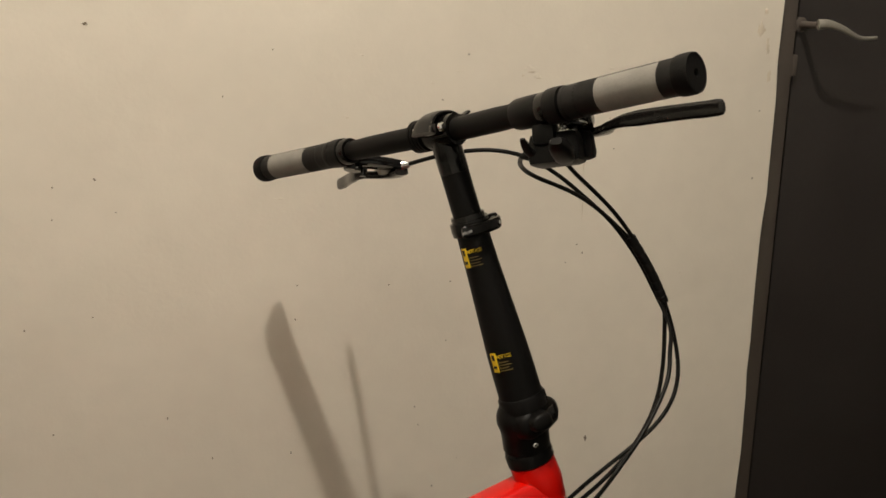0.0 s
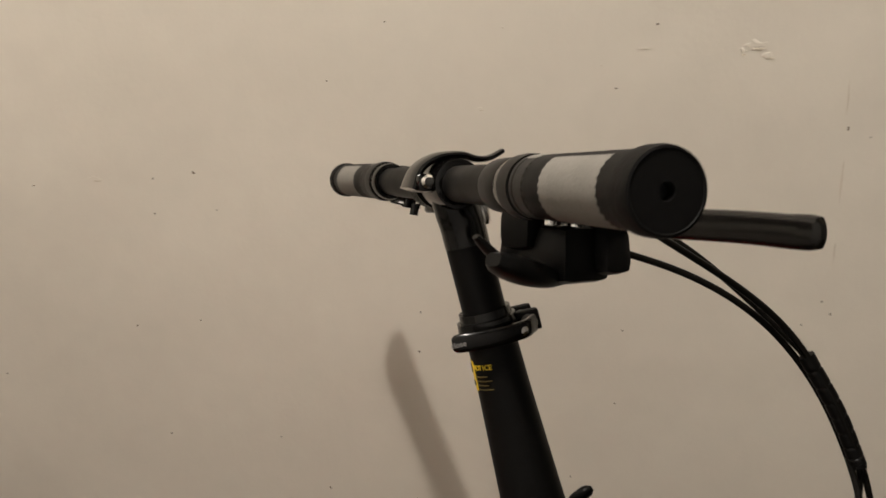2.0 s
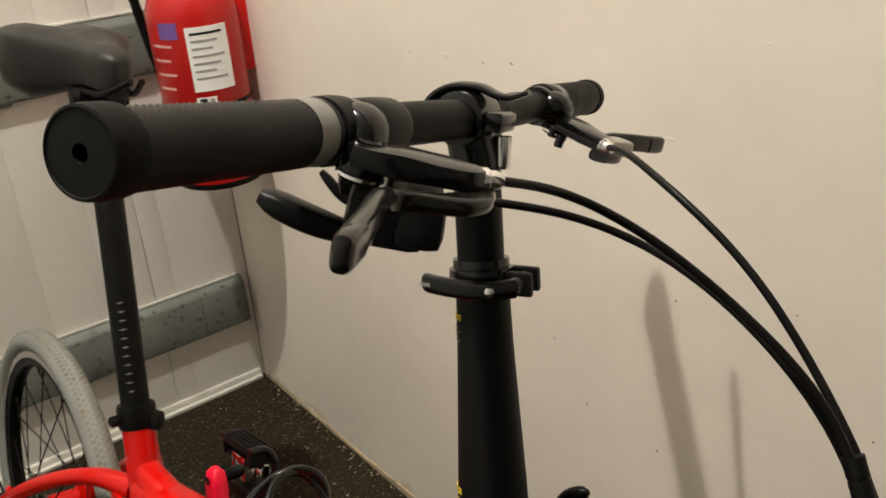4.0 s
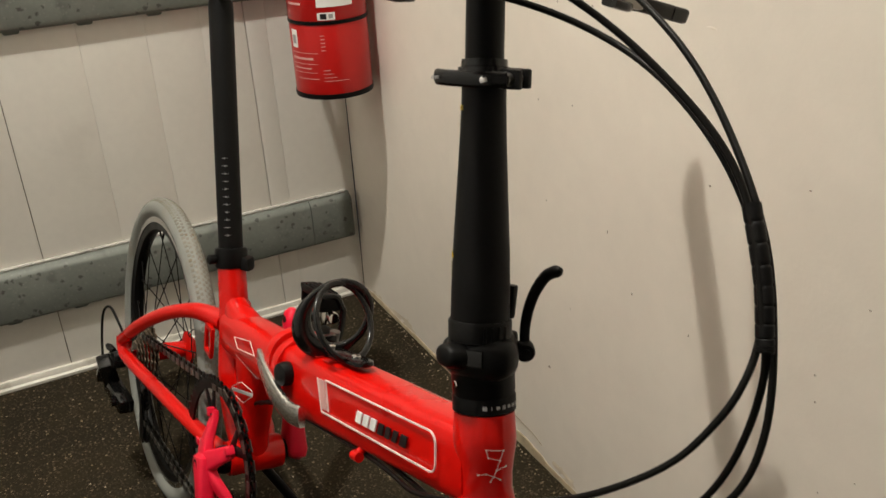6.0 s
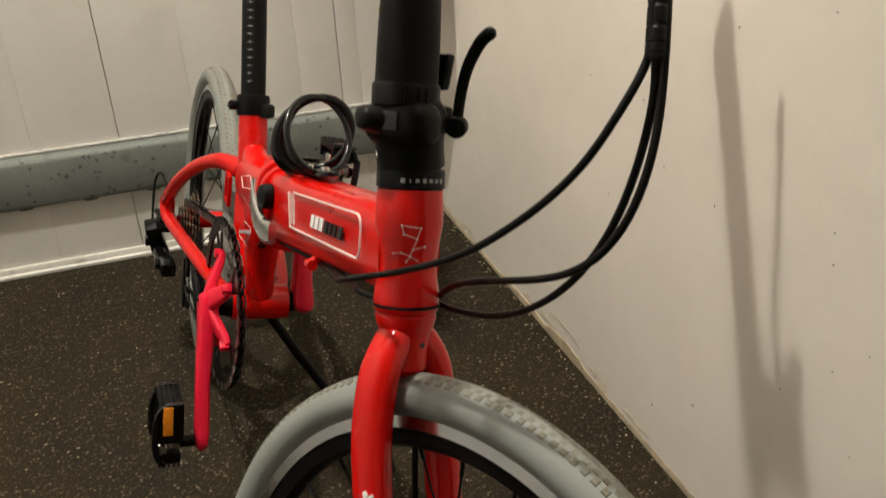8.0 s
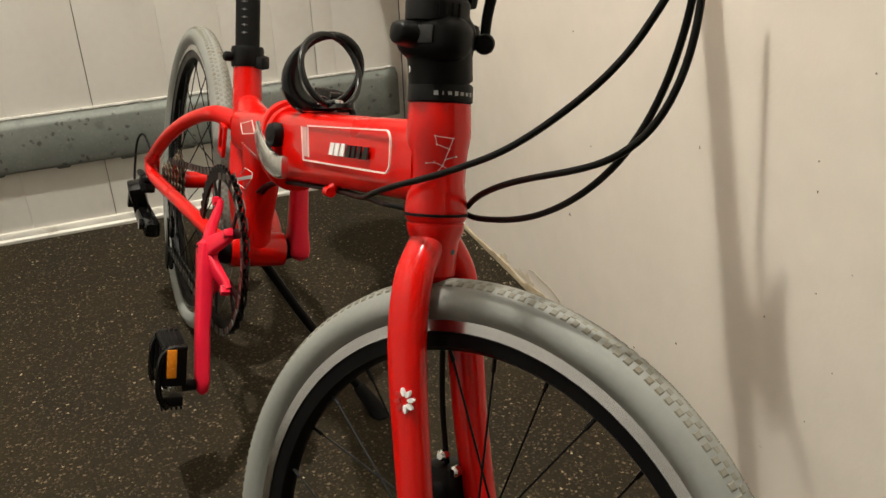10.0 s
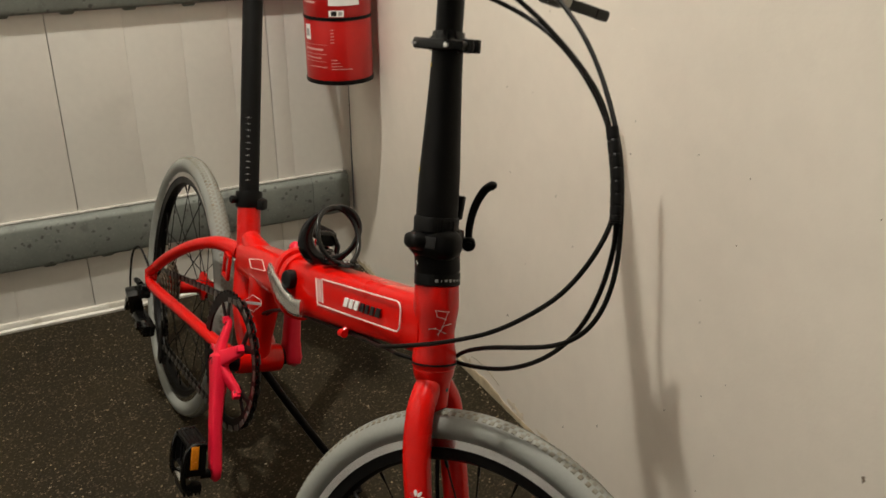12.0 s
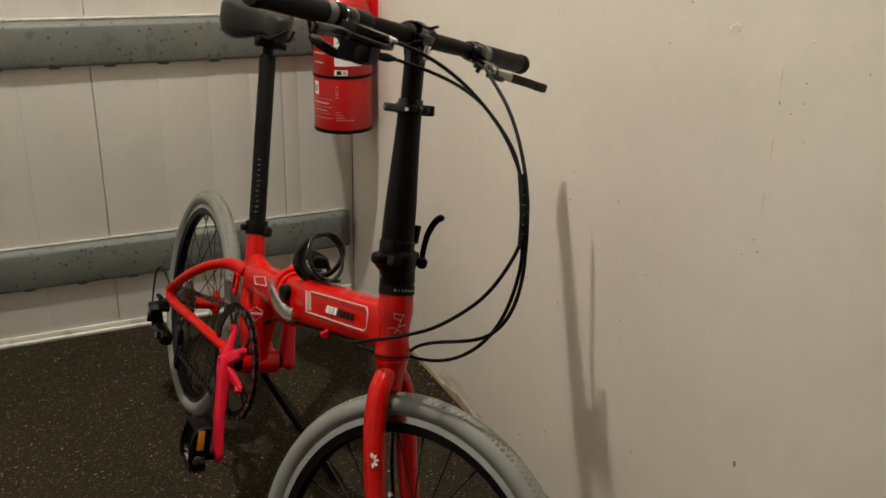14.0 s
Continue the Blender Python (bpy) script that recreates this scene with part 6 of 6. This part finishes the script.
    sweep(bm, spline([at + Vector((-0.034, -0.012, -0.024)), at + Vector((-0.060, -0.010, 0.016)), at + Vector((-0.072, -0.006, 0.060)), at + Vector((-0.056, 0.002, 0.078)), at + Vector((-0.024, 0.010, 0.062)), at + Vector((0.004, 0.015, 0.045)), (-0.760, -0.070, 0.262)], 7), 0.0022, 10)
    part("derailleur_cable", bm, CABLE, mech)


gears()


def kickstand():
    bm = bm_new()
    top, foot = Vector((-0.470, 0.006, 0.292)), Vector((-0.396, 0.200, 0.060))
    path = spline([top, top + Vector((0.006, 0.016, -0.014)), top.lerp(foot, 0.35), top.lerp(foot, 0.8), foot], 5)
    sweep(bm, path, 0.0068, 14)
    st = part("kickstand", bm, BLACK, bike, "black kickstand resting on the floor")
    bm = bm_new()
    d = (foot - top).normalized()
    sweep(bm, [foot - d * 0.048, foot - d * 0.042, foot - d * 0.006, foot + Vector((0.014, 0.004, -0.008)), foot + Vector((0.026, 0.006, -0.010))], [0.0078, 0.0100, 0.0120, 0.0130, 0.0090], 16)
    part("stand_foot", bm, RUBBER, st)
    bm = bm_new()
    box(bm, (0.040, 0.050, 0.020), top + Vector((0.0, -0.020, 0.008)), 0.005)
    part("stand_bracket", bm, BLACK, st)


kickstand()


def bottle_cage():
    d = Vector((0.320, 0, 0.098)).normalized()
    up = d.cross(SIDE)
    o = Vector((-0.300, 0, 0.508)) + d * 0.075 + up * 0.040
    at = lambda x, y, z: o + d * x + SIDE * y + up * z
    bm = bm_new()
    plate(bm, rounded(0.115, 0.020, 0.008), 0.005, axes(at(0.03, 0, 0.004), d, SIDE, up), 0.0015)
    box(bm, (0.016, 0.034, 0.016), axes(at(-0.026, 0, 0.009), d, SIDE, up + d * 0.3), 0.006)
    cage = part("bottle_cage", bm, BLACK_GLOSS, bike, "glossy black bottle cage on the main tube")
    for x, lean, twist, shift, broad in ((-0.004, 0.24, 0.30, 0.004, 1.0), (0.054, -0.44, -0.22, -0.001, 0.0)):
        bm = bm_new()
        pts, radii = [], []
        for k in range(49):
            a = 2 * math.pi * k / 48 - math.pi / 2
            rise = 1 + math.sin(a)
            pts.append(at(x + lean * 0.040 * rise + twist * 0.040 * math.cos(a), 0.034 * math.cos(a) + shift * rise, 0.041 + 0.038 * math.sin(a)))
            radii.append((0.0042 if broad else 0.0032) + broad * 0.0075 * max(0.0, math.cos(a + 2.4)) ** 1.2)
        sweep(bm, pts, radii, 14, 0.85, 2.6, side=d)
        part("cage_hoop", bm, BLACK_GLOSS, cage)
    for x in (0.002, 0.062):
        part("cage_bolt", lathe(bm_new(), ((0.0, 0.0), (0.0046, 0.0), (0.0046, 0.003), (0.0026, 0.004)), at(x, 0, 0.0062), up, 14), CHROME, cage)


bottle_cage()


def cable_runs():
    P = lambda x, y, z: BAR @ Vector((x, y, z))
    barrel_r, barrel_l = BARRELS[-1], BARRELS[1]
    shift = P(0.0545, -0.068, -0.035)
    top, bot = Vector((0.193, 0.056, 0.8817)), Vector((0.2285, 0.0528, 0.813))
    mid = (top + bot) / 2 + Vector((0.003, 0.0, 0.0))
    bundle = lambda x, y, z: [q + Vector((x, y, z)) for q in (top, mid, bot)]
    runs = (
        ("rear_brake_cable", [barrel_r, (0.053, -0.037, 0.9985), (0.084, 0.007, 0.975), (0.126, 0.029, 0.948), (0.167, 0.047, 0.917), *bundle(0.0, -0.004, 0.003), (0.234, 0.056, 0.795), (0.2315, 0.058, 0.732), (0.215, 0.054, 0.678), (0.176, 0.051, 0.631), (0.125, 0.0485, 0.595), (0.0815, 0.0415, 0.577), (0.060, 0.037, 0.570), (0.052, 0.026, 0.5765)]),
        ("gear_cable", [shift, (0.024, -0.003, 0.9755), (0.0595, 0.033, 0.962), (0.1055, 0.041, 0.947), (0.154, 0.050, 0.918), *bundle(-0.004, 0.003, -0.002), (0.232, 0.037, 0.777), (0.223, 0.033, 0.7515), (0.216, 0.021, 0.726), (0.192, 0.011, 0.695), (0.159, 0.000, 0.661), (0.126, -0.011, 0.6375), (0.094, -0.023, 0.616), (0.062, -0.031, 0.598), (0.030, -0.034, 0.580), (-0.004, -0.030, 0.562), (-0.034, -0.021, 0.5485), (-0.090, -0.014, 0.531), (-0.170, -0.012, 0.506), (-0.300, -0.011, 0.463), (-0.380, -0.010, 0.430), (-0.430, -0.010, 0.395)]),
        ("front_brake_cable", [barrel_l, (-0.016, 0.096, 0.9965), (0.039, 0.056, 0.9965), (0.0985, 0.061, 0.9685), (0.146, 0.065, 0.929), *bundle(0.004, 0.003, 0.0), (0.246, 0.056, 0.7655), (0.2475, 0.049, 0.716), (0.223, 0.040, 0.6765), (0.172, 0.028, 0.6485), (0.115, 0.0265, 0.6195), (0.072, 0.029, 0.590), (0.062, 0.033, 0.578), (0.052, 0.026, 0.5785)]),
    )
    for name, pts in runs:
        bm = bm_new()
        line = spline(pts, 7)
        for _ in range(20):
            line = line[:1] + [(a + b * 2 + c) / 4 for a, b, c in zip(line, line[1:], line[2:])] + line[-1:]
        sweep(bm, line, 0.0025, 10)
        part(name, bm, CABLE, bike, "thin black cable housing")
    # spiral wrap where the cables run together
    core = spline([top + Vector((-0.003, -0.001, 0.006)), mid, bot, bot + Vector((0.002, 0.000, -0.006))], 32)
    bm = bm_new()
    sweep(bm, core, [0.0059 + (0.0002 if k % 9 < 8 else -0.0005) for k in range(len(core))], 14)
    part("spiral_wrap", bm, PLASTIC, bike, "black spiral cable wrap")
    # brake hose leaving the head tube and following the main tube
    bm = bm_new()
    sweep(bm, spline([(0.056, -0.010, 0.574), (0.022, -0.020, 0.565), (-0.010, -0.014, 0.554), (-0.100, -0.004, 0.527), (-0.170, -0.003, 0.505), (-0.300, -0.003, 0.461), (-0.380, -0.003, 0.428), (-0.430, -0.004, 0.393)], 8), 0.0025, 10)
    part("rear_brake_cable", bm, CABLE, bike)


cable_runs()
